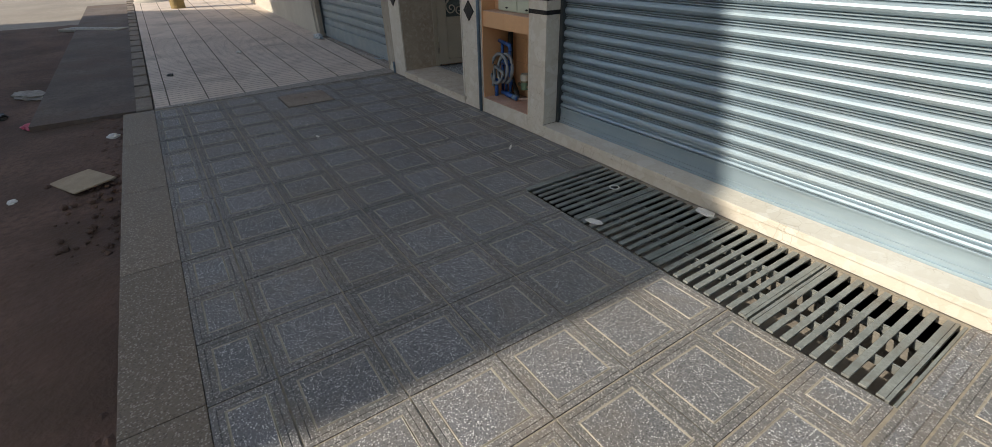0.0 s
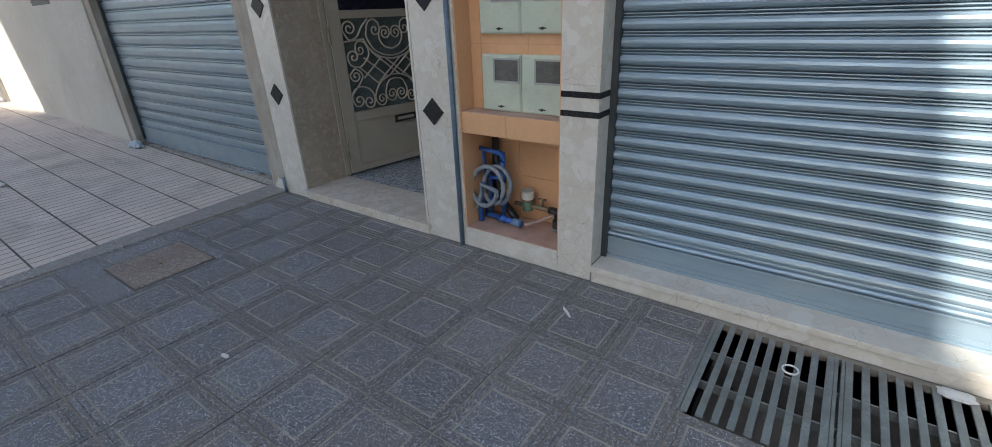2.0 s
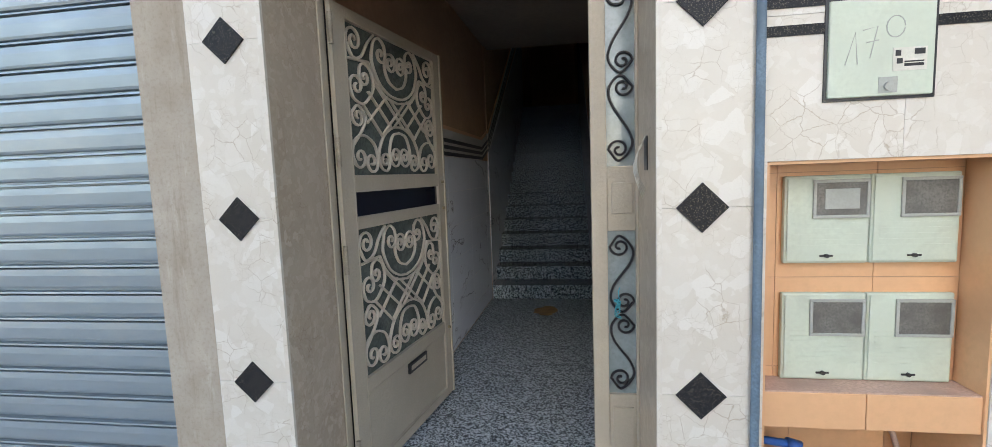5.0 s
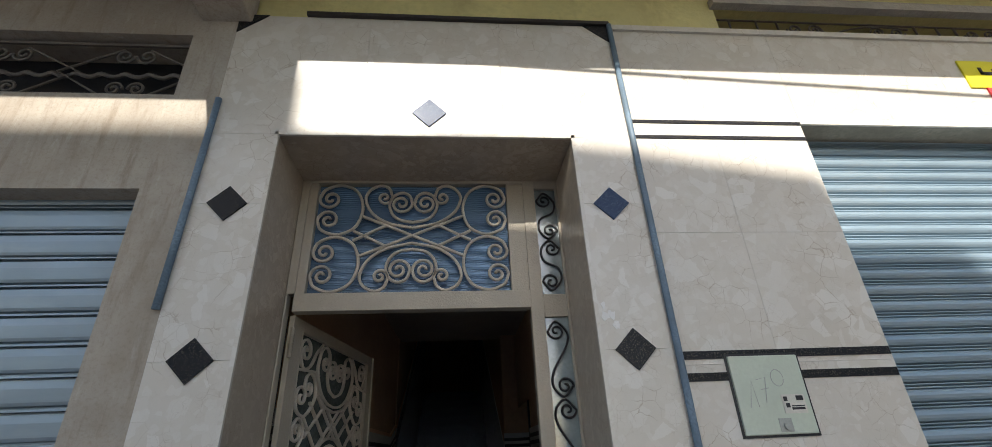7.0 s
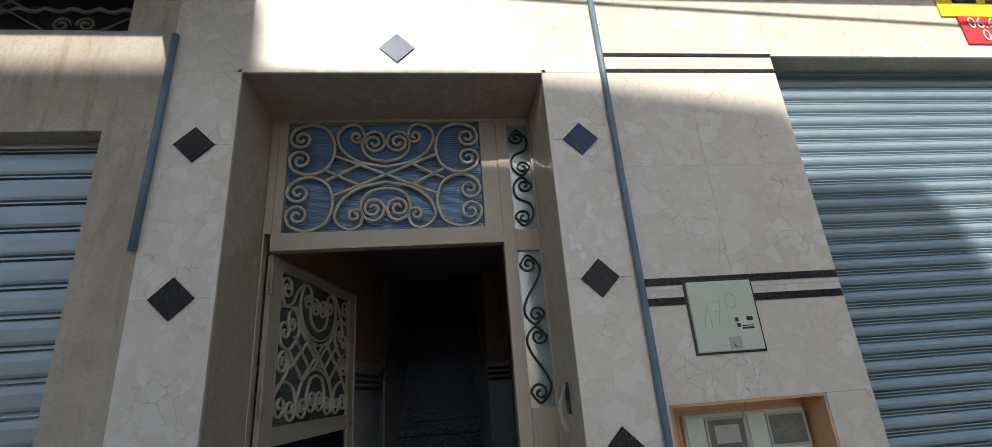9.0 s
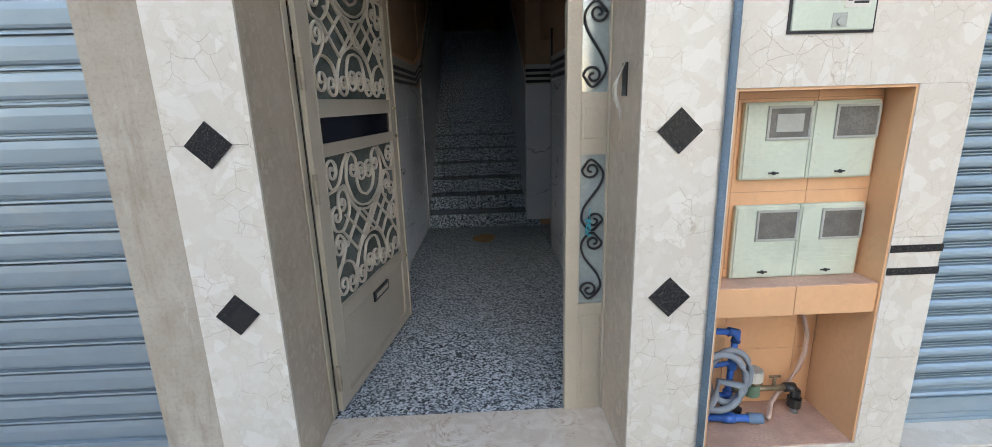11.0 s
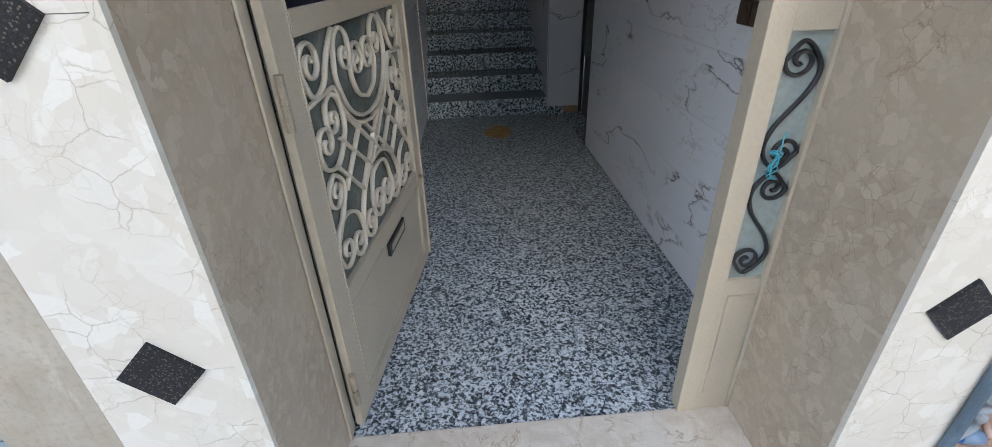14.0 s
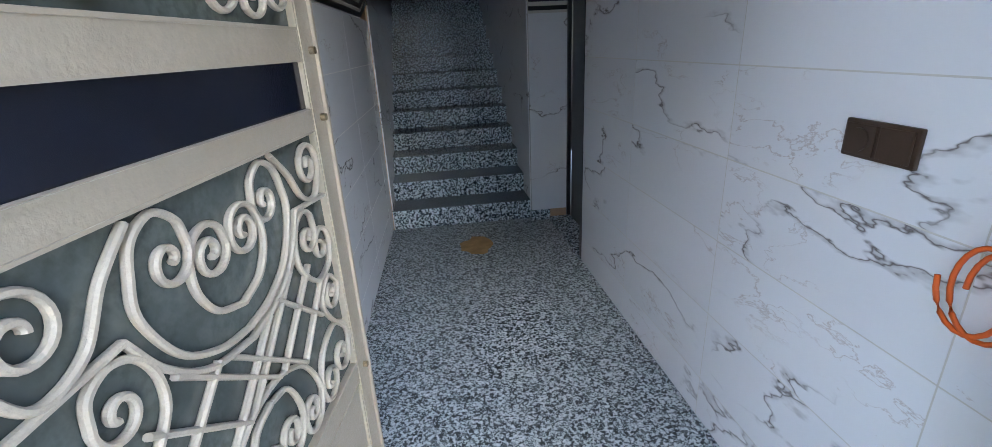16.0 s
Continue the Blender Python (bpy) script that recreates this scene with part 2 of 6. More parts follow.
HALL = material("speckled_granite_tile", hall_colour, 0.3, bump=(lambda nt: noise_tex(nt, 60), 0.05, 0.0005))
POLISHED = material("polished_granite", lambda nt: ramp(nt, noise_tex(nt, 62, 3.0, 0.6, 0.6), [(0.43, (0.02, 0.03, 0.04)), (0.49, (0.12, 0.16, 0.2)), (0.52, (0.58, 0.67, 0.73)), (0.68, (0.8, 0.88, 0.93))]), 0.22)
# Dark reflection of the grazing tread tops is put into their colour.
TREAD = material("polished_tread_dark_reflection", lambda nt: mixed(nt, noise_tex(nt, 90, 3), (0.06, 0.07, 0.08), (0.2, 0.22, 0.24)), 0.2)
# Groove faces, darker than the rib tops.
RIB_GROOVE = plain("dark_rib_groove", (0.3, 0.26, 0.22), 0.9, vary=0.2, scale=6)
BEIGE = plain("beige_ribbed_tile", (0.65, 0.55, 0.475), 0.75, vary=0.1, scale=2.5, bump=0.4, dirt=(0.3, 0.26, 0.22))
LINE = plain("pale_groove_dust", (0.37, 0.34, 0.285), 0.85, vary=0.2, scale=6, bump=0.5)
JOINT = plain("joint_mortar", (0.3, 0.265, 0.21), 0.9, vary=0.25, scale=3, bump=1.0)
BEIGE_JOINT = plain("dark_joint_mortar", (0.15, 0.125, 0.1), 0.9, vary=0.25, scale=3, bump=1.0)


def plaster_colour(nt):
    """Cement render: brown and grey patches, drips that run down, chalky scuffs."""
    c = mixed(nt, ramp(nt, noise_tex(nt, 2.6, 6, 0.65, 0.3), [(0.35, (0, 0, 0)), (0.65, (1, 1, 1))]), (0.33, 0.28, 0.22), (0.43, 0.385, 0.32))
    c = mixed(nt, ramp(nt, noise_tex(nt, 5.0, 6, 0.7, 0.4, (4.0, 4.0, 0.5)), [(0.52, (0, 0, 0)), (0.7, (0.7, 0.7, 0.7))]), c, (0.25, 0.2, 0.145))
    c = mixed(nt, ramp(nt, noise_tex(nt, 7.0, 5, 0.7, 0.2, (2.5, 2.5, 0.6)), [(0.58, (0, 0, 0)), (0.74, (0.55, 0.55, 0.55))]), c, (0.52, 0.48, 0.42))
    return mixed(nt, ramp(nt, noise_tex(nt, 70, 4, 0.7), [(0.5, (0, 0, 0)), (0.8, (0.6, 0.6, 0.6))]), c, (0.22, 0.17, 0.12))


PLASTER = material("brown_plaster", plaster_colour, 0.85, bump=(lambda nt: noise_tex(nt, 28, 6, 0.7), 0.45, 0.006))
SOFFIT = plain("stained_plaster", (0.62, 0.52, 0.4), 0.9, vary=0.16, scale=1.6, bump=1.5, dirt=(0.27, 0.19, 0.12))
PALE = plain("pale_wall_paint", (0.52, 0.48, 0.41), 0.85, vary=0.06, scale=1.2, bump=1.2, dirt=(0.4, 0.35, 0.28))
YELLOW = plain("olive_yellow_paint", (0.68, 0.61, 0.28), 0.7, vary=0.1, scale=2.0, bump=0.8, dirt=(0.36, 0.27, 0.12))
PANEL = plain("white_soffit_panel", (0.9, 0.9, 0.86), 0.5, vary=0.03, scale=1.5, bump=0.1)
DARK = plain("dark_paint_and_gap_shade", (0.025, 0.02, 0.018), 0.5, vary=0.3, scale=5, bump=0.3)
PEACH = plain("peach_tile", (0.66, 0.38, 0.2), 0.35, vary=0.05, scale=3, bump=0.1)
PEACH_JOINT = plain("peach_grout", (0.42, 0.25, 0.14), 0.8, vary=0.1, scale=8)
PINKISH = plain("worn_pinkish_tile", (0.5, 0.33, 0.25), 0.55, vary=0.2, scale=7, bump=0.3)
DOOR = plain("cream_metal_paint", (0.43, 0.375, 0.29), 0.42, vary=0.06, scale=5, bump=0.4)
IRON = plain("cream_wrought_iron", (0.52, 0.46, 0.37), 0.45, vary=0.12, scale=12, bump=0.6)
BLACK_IRON = plain("black_wrought_iron", (0.02, 0.02, 0.022), 0.4, vary=0.3, scale=14, bump=0.5)
GREY_IRON = plain("dusty_grey_iron", (0.14, 0.12, 0.1), 0.6, vary=0.2, scale=9, bump=0.5)
GREEN_BOX = plain("pale_green_plastic", (0.52, 0.57, 0.46), 0.45, vary=0.06, scale=5, bump=0.1, dirt=(0.36, 0.38, 0.3))
SMOKE = plain("dusty_smoked_window", (0.14, 0.135, 0.12), 0.3, vary=0.35, scale=10, bump=0.1)
RIM = plain("grey_window_rim", (0.36, 0.37, 0.33), 0.5, vary=0.1, scale=9)
BLUE = plain("blue_pipe_plastic", (0.03, 0.12, 0.42), 0.4, vary=0.15, scale=14, bump=0.2)
GREY_HOSE = plain("grey_hose_rubber", (0.23, 0.26, 0.285), 0.5, vary=0.15, scale=14, bump=0.3)
PINK_HOSE = plain("dusty_clear_hose", (0.5, 0.36, 0.29), 0.4, vary=0.12, scale=14)
BRASS = plain("weathered_brass", (0.3, 0.24, 0.15), 0.5, 0.7, vary=0.3, scale=20, bump=0.6)
BLACK_PLASTIC = plain("black_plastic", (0.02, 0.02, 0.02), 0.4, vary=0.3, scale=20)
METER_GREEN = plain("green_meter_body", (0.12, 0.2, 0.13), 0.45, vary=0.2, scale=20)
METER_WHITE = plain("white_meter_cap", (0.6, 0.58, 0.5), 0.5, vary=0.1, scale=14)
PIPE = plain("blue_grey_drain_pipe", (0.13, 0.19, 0.25), 0.5, vary=0.25, scale=8, bump=0.4)
SWITCH = plain("dark_bronze_switch", (0.06, 0.035, 0.022), 0.35, vary=0.15, scale=20)
ORANGE = plain("orange_cable_sheath", (0.75, 0.13, 0.02), 0.45, vary=0.06, scale=20)
TAN = plain("tan_hall_paint", (0.48, 0.32, 0.2), 0.75, vary=0.1, scale=1.5, bump=0.6)
WHITE_LINE = plain("white_band", (0.6, 0.58, 0.54), 0.4, vary=0.04)
BLACK_LINE = plain("black_bands_and_dark_openings", (0.015, 0.015, 0.018), 0.3, vary=0.2)
CEILING = plain("hall_ceiling_paint", (0.36, 0.3, 0.24), 0.8, vary=0.08, scale=1.5)
STEEL = plain("grey_grate_steel", (0.27, 0.285, 0.27), 0.5, 0.35, vary=0.22, scale=9, bump=0.5, dirt=(0.2, 0.17, 0.14))
PIT = plain("shaded_pit_concrete", (0.04, 0.036, 0.03), 0.95, vary=0.3, scale=6, bump=2)
MANHOLE = chips("brown_gravel_plate", (0.27, 0.215, 0.175), [(0.35, 0.28, 0.225), (0.17, 0.135, 0.11), (0.48, 0.41, 0.35)], 0.01, 0.85, dirt=(0.17, 0.13, 0.1))
RUST = plain("stained_manhole_plate", (0.24, 0.2, 0.165), 0.8, vary=0.22, scale=6, bump=1.2, dirt=(0.15, 0.11, 0.08))
SOIL = plain("reddish_street_dirt", (0.14, 0.085, 0.065), 0.95, vary=0.3, scale=1.6, bump=3, dirt=(0.07, 0.05, 0.035))
ASPHALT = plain("dusty_asphalt", (0.3, 0.265, 0.225), 0.9, vary=0.15, scale=0.8, bump=2)
GRASS = plain("grass_soil", (0.07, 0.1, 0.03), 0.95, vary=0.4, scale=2, bump=3)
RED = plain("dark_red_wall_paint", (0.33, 0.015, 0.02), 0.8, vary=0.12, scale=0.8, bump=1)
CONCRETE = plain("pale_concrete", (0.42, 0.39, 0.34), 0.9, vary=0.12, scale=1.5, bump=2)
WOOD = plain("yellowish_wooden_pole", (0.33, 0.24, 0.1), 0.8, vary=0.25, scale=3, bump=1.5, dirt=(0.16, 0.11, 0.05))
PAPER = plain("dirty_white_paper", (0.7, 0.68, 0.64), 0.8, vary=0.08, scale=20)
CARD = plain("weathered_cardboard", (0.4, 0.32, 0.23), 0.9, vary=0.15, scale=8, bump=1)
RAG = plain("pink_plastic_scrap", (0.5, 0.08, 0.14), 0.6, vary=0.2, scale=20)
TEAL = plain("teal_cord", (0.05, 0.35, 0.42), 0.6, vary=0.2, scale=30)
STAIN = plain("brown_floor_stain", (0.5, 0.31, 0.13), 0.8, vary=0.2, scale=12)
YELLOW_SIGN = plain("yellow_sign_paint", (0.8, 0.72, 0.03), 0.5, vary=0.03)
RED_SIGN = plain("red_sign_paint", (0.65, 0.04, 0.05), 0.5, vary=0.03)
LEAF_MAT = plain("dusty_leaf", (0.06, 0.1, 0.03), 0.7, vary=0.3, scale=8)


def zinc(name, rgb, dirt):
    def col(nt):
        c = mixed(nt, noise_tex(nt, 3.0, 5, 0.6, 0, (1, 1, 5)), tuple(v * 0.85 for v in rgb), tuple(v * 1.1 for v in rgb))
        return mixed(nt, ramp(nt, noise_tex(nt, 1.5, 8, 0.75, 0.3, (0.8, 1, 2.5)), [(0.5, (0, 0, 0)), (0.75, (0.6, 0.6, 0.6))]), c, dirt)
    def rough(nt):
        return ramp(nt, noise_tex(nt, 7, 5), [(0.3, (0.34, 0.34, 0.34)), (0.7, (0.5, 0.5, 0.5))])
    return material(name, col, rough, 0.45, (lambda nt: noise_tex(nt, 26, 5, 0.6, 0, (0.4, 1, 1.6)), 0.12, 0.002))


ZINC = zinc("galvanised_slat", (0.29, 0.38, 0.44), (0.43, 0.47, 0.48))
ZINC_OLD = zinc("dull_galvanised_slat", (0.26, 0.32, 0.36), (0.36, 0.38, 0.38))
ZINC_DARK = zinc("dark_slat", (0.06, 0.07, 0.075), (0.09, 0.09, 0.09))


FROST = plain("greenish_dusty_glass", (0.1, 0.118, 0.108), 0.12, vary=0.35, scale=4, bump=0.05, dirt=(0.19, 0.21, 0.19))
SIDE_GLASS = plain("pale_frosted_glass", (0.27, 0.325, 0.32), 0.18, vary=0.15, scale=5, bump=0.05, dirt=(0.4, 0.44, 0.42))
BLACK_GLASS = plain("dark_blue_glass", (0.008, 0.01, 0.02), 0.12, vary=0.3, scale=8)


def rib_waves(nt):
    w = node(nt, "TexWave", Scale=26.0, Distortion=0.0)
    w.bands_direction = "Z"
    nt.links.new(nt.nodes.new("ShaderNodeNewGeometry").outputs["Position"], w.inputs["Vector"])
    return w.outputs["Fac"]


# Blue ramp puts the reflected sky into the pane's colour.
RIBBED = material("ribbed_sky_reflection_glass", lambda nt: ramp(nt, noise_tex(nt, 1.1, 2), [(0.35, (0.14, 0.2, 0.28)), (0.6, (0.22, 0.36, 0.55))]), 0.06, 0.6, bump=(rib_waves, 1.0, 0.002))

SIDE_GLASS.node_tree.nodes["Principled BSDF"].inputs["IOR"].default_value = 2.3
HINGE = plain("aged_steel_hinge", (0.33, 0.28, 0.21), 0.5, 0.2, vary=0.3, scale=18, bump=0.5)

# ---- mesh helpers ----


def box(bm, x0, x1, y0, y1, z0, z1, bevel=0.0):
    r = bmesh.ops.create_cube(bm, size=1.0, matrix=Matrix.Translation(((x0 + x1) / 2, (y0 + y1) / 2, (z0 + z1) / 2)) @ Matrix.Diagonal((x1 - x0, y1 - y0, z1 - z0, 1)))
    if bevel:
        edges = list({e for v in r["verts"] for e in v.link_edges})
        bmesh.ops.bevel(bm, geom=edges, offset=bevel, segments=2, affect="EDGES", profile=0.6)


def mesh_of(name, bm, mat):
    me = bpy.data.meshes.new(name)
    bmesh.ops.recalc_face_normals(bm, faces=bm.faces)
    bm.to_mesh(me)
    bm.free()
    me.materials.append(mat)
    return me


def part(name, bm, mat, parent=None, label="", smooth=False):
    me = mesh_of(name, bm, mat)
    if smooth:
        me.shade_smooth()
    ob = new(name, me)
    ob.parent = parent
    return tagged(ob, label)


def box_part(name, mat, parent, dims, bevel=0.0, label=""):
    bm = bmesh.new()
    box(bm, *dims, bevel)
    return part(name, bm, mat, parent, label)


def empty(name, at=(0, 0, 0), **tags):
    ob = new(name)
    ob.location = at
    ob.empty_display_size = 0.1
    return tagged(ob, **tags)


def structure(name, mat, boxes, bevel=0.0, label=""):
    bm = bmesh.new()
    for b in boxes:
        box(bm, *b, bevel)
    return tagged(part(name, bm, mat), label, kind="structure")


def extrude(bm, pts, axis_from, axis_to, place):
    """A prism with the outline pts; place(u, v, w) gives its corners, w from axis_from to axis_to."""
    a = [bm.verts.new(place(u, v, axis_from)) for u, v in pts]
    b = [bm.verts.new(place(u, v, axis_to)) for u, v in pts]
    bm.faces.new(a)
    bm.faces.new(b[::-1])
    for i in range(len(pts)):
        j = (i + 1) % len(pts)
        bm.faces.new((a[i], b[i], b[j], a[j]))


def sweep(bm, pts, r, sides=8):
    """A round tube through 3D points."""
    pts = [Vector(p) for p in pts]
    rings = []
    for i, p in enumerate(pts):
        d = (pts[min(i + 1, len(pts) - 1)] - pts[max(i - 1, 0)]).normalized()
        u = d.cross(Vector((0, 0, 1)) if abs(d.z) < 0.9 else Vector((0, 1, 0))).normalized()
        v = d.cross(u)
        rings.append([bm.verts.new(p + r * (math.cos(a) * u + math.sin(a) * v)) for a in (2 * math.pi * k / sides for k in range(sides))])
    for a, b in zip(rings, rings[1:]):
        for k in range(sides):
            bm.faces.new((a[k], a[(k + 1) % sides], b[(k + 1) % sides], b[k]))
    bm.faces.new(rings[0])
    bm.faces.new(rings[-1][::-1])


def ribbon(bm, pts, width, y0, y1):
    """A flat bar bent along points (x, z), width across, from y0 to y1 deep."""
    pts = [Vector((p[0], p[1])) for p in pts]
    rows = []
    for i, p in enumerate(pts):
        d = (pts[min(i + 1, len(pts) - 1)] - pts[max(i - 1, 0)]).normalized()
        n = Vector((-d.y, d.x)) * width / 2
        e = (y1 - y0) * 0.28
        m = n * 0.5
        q = [(p + m, y0), (p - m, y0), (p - n, y0 + e), (p - n, y1 - e), (p - m, y1), (p + m, y1), (p + n, y1 - e), (p + n, y0 + e)]
        rows.append([bm.verts.new((c.x, y, c.y)) for c, y in q])
    for a, b in zip(rows, rows[1:]):
        for k in range(8):
            bm.faces.new((a[k], a[(k + 1) % 8], b[(k + 1) % 8], b[k]))
    bm.faces.new(rows[0])
    bm.faces.new(rows[-1][::-1])


def arc(cx, cz, rx, rz, a0, a1, n=14):
    return [(cx + rx * math.cos(radians(a0 + (a1 - a0) * k / n)), cz + rz * math.sin(radians(a0 + (a1 - a0) * k / n))) for k in range(n + 1)]


def spiral(cx, cz, r, a0, turns, inner=0.22, n=22):
    """From the rim at angle a0 inwards."""
    return [(cx + r * (1 - (1 - inner) * k / n) * math.cos(radians(a0 + turns * 360 * k / n)), cz + r * (1 - (1 - inner) * k / n) * math.sin(radians(a0 + turns * 360 * k / n))) for k in range(n + 1)]


def curve_to(p, q, bend, n=8):
    """A curve from p to q that bulges sideways by bend."""
    p, q = Vector(p), Vector(q)
    d = q - p
    s = Vector((-d.y, d.x)) * bend
    return [tuple(p + d * t + s * 4 * t * (1 - t)) for t in (k / n for k in range(n + 1))]

# ---- large structure ----
GROUND_RISE = 0.022


def rise(x):
    return max(0.0, -1.0 - x) * GROUND_RISE


def sloped(name, mat, x0, x1, y0, y1, lift, thick=0.15, label="", steps=1, kind="structure"):
    bm = bmesh.new()
    pts = [(x0, rise(x0) + lift), (x1, rise(x1) + lift), (x1, rise(x1) + lift - thick), (x0, rise(x0) + lift - thick)]
    if x0 < -1 < x1:
        pts = [(x0, rise(x0) + lift), (-1, lift), (x1, lift), (x1, lift - thick), (-1, lift - thick), (x0, rise(x0) + lift - thick)]
    extrude(bm, pts, y0, y1, lambda u, v, w: (u, w, v))
    return tagged(part(name, bm, mat), label, kind=kind)


# pavement bed under the tiles, with the opening of the grated pit
bm = bmesh.new()
for b in ((-1.0, 2.49, -2.47, 0.0), (4.42, 9.0, -2.47, 0.0), (2.49, 4.42, -2.47, -0.66), (2.49, 4.42, -0.03, 0.0)):
    box(bm, *b, -0.2, -0.004)
tagged(part("pavement", bm, JOINT), "grey mortar bed between square terrazzo tiles", kind="structure")
sloped("pavement_beige", BEIGE_JOINT, -12.5, -0.95, -2.47, 0.25, -0.006, 0.19, "dark joints between beige ribbed tiles")
# Near-black concrete carries the shade of the deep pit in its colour.
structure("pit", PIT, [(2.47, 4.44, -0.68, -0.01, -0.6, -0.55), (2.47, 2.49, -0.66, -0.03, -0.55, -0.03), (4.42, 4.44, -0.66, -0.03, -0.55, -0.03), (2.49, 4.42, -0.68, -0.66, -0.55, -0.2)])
structure("pit_wall", plain("dusty_pit_side", (0.19, 0.175, 0.15), 0.9, vary=0.2, scale=4, bump=1), [(2.49, 4.42, -0.03, -0.01, -0.55, -0.035)], label="dusty pale rendered side of the pit")

# street and the ground beyond, as one sheet
bm = bmesh.new()
xs = [-400, -60, -30, -24, -12.4, -8, -4, -1, 2, 6, 12, 60]
ys = [-200, -40, -14, -11, -6, -4, -3.3, -2.9, -2.66, -2.5, 0.3, 12, 200]
grid = {}
for i, x in enumerate(xs):
    for j, y in enumerate(ys):
        z = -0.13 + min(rise(x), 0.38) - (0.25 if -2.5 < y < 5 and x > -12.4 else 0)
        grid[i, j] = bm.verts.new((x, y, z))
for i in range(len(xs) - 1):
    for j in range(len(ys) - 1):
        bm.faces.new((grid[i, j], grid[i + 1, j], grid[i + 1, j + 1], grid[i, j + 1]))
tagged(part("ground", bm, ASPHALT), "dusty pale asphalt street", kind="structure")


def heap_sheet(name, mat, x0, x1, y0, y1, z, high, seed, label):
    bm = bmesh.new()
    nx, ny = 70, 24
    v = {}
    for i in range(nx + 1):
        for j in range(ny + 1):
            x, y = x0 + (x1 - x0) * i / nx, y0 + (y1 - y0) * j / ny
            e = min(i, nx - i, j * 2.0) / 6
            h = min(1, e) * high * (0.55 + 0.9 * noise.noise(Vector((x * 0.9, y * 0.9, seed)))) + 0.012 * noise.noise(Vector((x * 7, y * 7, seed)))
            if j == 0:
                h = -0.03
            v[i, j] = bm.verts.new((x, y, z + rise(x) + h))
    for i in range(nx):
        for j in range(ny):
            bm.faces.new((v[i, j], v[i + 1, j], v[i + 1, j + 1], v[i, j + 1]))
    return tagged(part(name, bm, mat, smooth=True), label, kind="structure")


heap_sheet("dirt_verge", SOIL, -9, 9, -5.2, -2.72, -0.12, 0.05, 3.0, "reddish brown trodden dirt along the kerb")

sloped("asphalt_apron", plain("dusty_grey_asphalt", (0.14, 0.115, 0.103), 0.92, vary=0.25, scale=1.5, bump=1.5, dirt=(0.13, 0.085, 0.066)), -12.0, -1.25, -3.45, -2.62, -0.05, 0.08, "dusty grey asphalt edge along the beige pavement")

# kerb blocks
kerb = empty("kerb", (0, 0, 0), kind="structure", label="brown terrazzo kerb slabs along the tiled pavement")
x = -0.98
for n in range(9):
    L = 1.03
    box_part("kerb_slab", KERB, kerb, (x + 0.002, x + L - 0.002, -2.72, -2.474, -0.2, 0.0), 0.003)
    x += L
kerb2 = empty("kerb_beige", (0, 0, 0), kind="structure", label="narrow dark kerb blocks with pale joints beside the beige pavement")
x = -1.02
for n in range(22):
    bm = bmesh.new()
    box(bm, x - 0.54, x - 0.01, -2.62, -2.478, -0.2 + rise(x), -0.004 + rise(x - 0.27), 0.01)
    part("kerb_block", bm, RUST, kerb2)
    x -= 0.55

# marble front of the house
FZ = 3.77
D0 = 0.012
front = empty("wall_front", (0, 0, 0), kind="structure", label="cream veined marble cladding in large slabs")
bm = bmesh.new()
for b in ((-0.944, -0.656, 0.0, 3.041), (-0.944, 0.944, 3.041, FZ), (0.668, 0.991, 0.0, 3.041), (0.944, 1.829, 3.041, FZ), (0.991, 1.629, 1.573, 3.041),
          (0.991, 1.629, 0.0, 0.124), (1.629, 1.829, 0.0, 3.041), (1.829, 6.6, 3.141, FZ), (5.701, 6.6, 0.0, 3.141)):
    box(bm, b[0], b[1], D0, 0.35, b[2], b[3])
part("wall_core", bm, JOINT, front)


def slabs(xs_, zs_):
    """Marble slabs between the joints xs_ and zs_."""
    for xa, xb in zip(xs_, xs_[1:]):
        for za, zb in zip(zs_, zs_[1:]):
            box_part("slab", CREAM, front, (xa + 0.0006, xb - 0.0006, 0.0, D0, za + 0.0006, zb - 0.0006))


POST_Z = (0.0, 0.82, 1.437, 2.065, 2.69, 3.04)
slabs((-0.945, -0.655), POST_Z)
slabs((0.667, 0.955), POST_Z)
slabs((-0.945, -0.30, 0.35, 0.955), (3.04, FZ))
slabs((0.955, 1.36, 1.83), (1.572, 2.0, 2.55, 3.04))
slabs((0.955, 0.99), (0.0, 0.82, 1.572))
slabs((0.99, 1.63), (0.0, 0.125))
slabs((1.63, 1.83), (0.0, 0.52, 1.02, 1.572))
slabs((0.955, 1.83), (3.04, FZ))
slabs((1.83, 2.75, 3.67, 4.6, 5.6, 6.6), (3.14, FZ))
slabs((5.7, 6.6), (0.0, 1.0, 2.0, 3.14))
box_part("slab", CREAM, front, (1.826, 1.8305, D0, 0.12, 0.1, 3.04))
structure("wall_reveal", REVEAL, [
    (-0.657, -0.652, 0.006, 0.40, 0.075, 3.04),
    (0.664, 0.669, 0.006, 0.40, 0.075, 3.04),
    (-0.652, 0.664, 0.006, 0.40, 3.036, 3.042)], label="brownish marble reveal of the doorway")
structure("trim", CREAM, [(-0.665, -0.649, -0.006, 0.008, 0.09, 3.05), (0.661, 0.677, -0.006, 0.008, 0.09, 3.05), (-0.665, 0.677, -0.006, 0.008, 3.034, 3.05), (0.96, 6.6, -0.015, 0.0, FZ - 0.03, FZ + 0.005)])
sill = structure("sill", SILL, [(-0.672, 0.69, -0.025, 0.40, 0.045, 0.075)], 0.004, "pale marble doorstep")
structure("step_front", SILL, [(-0.655, 0.675, -0.008, 0.0, 0.0, 0.045)])
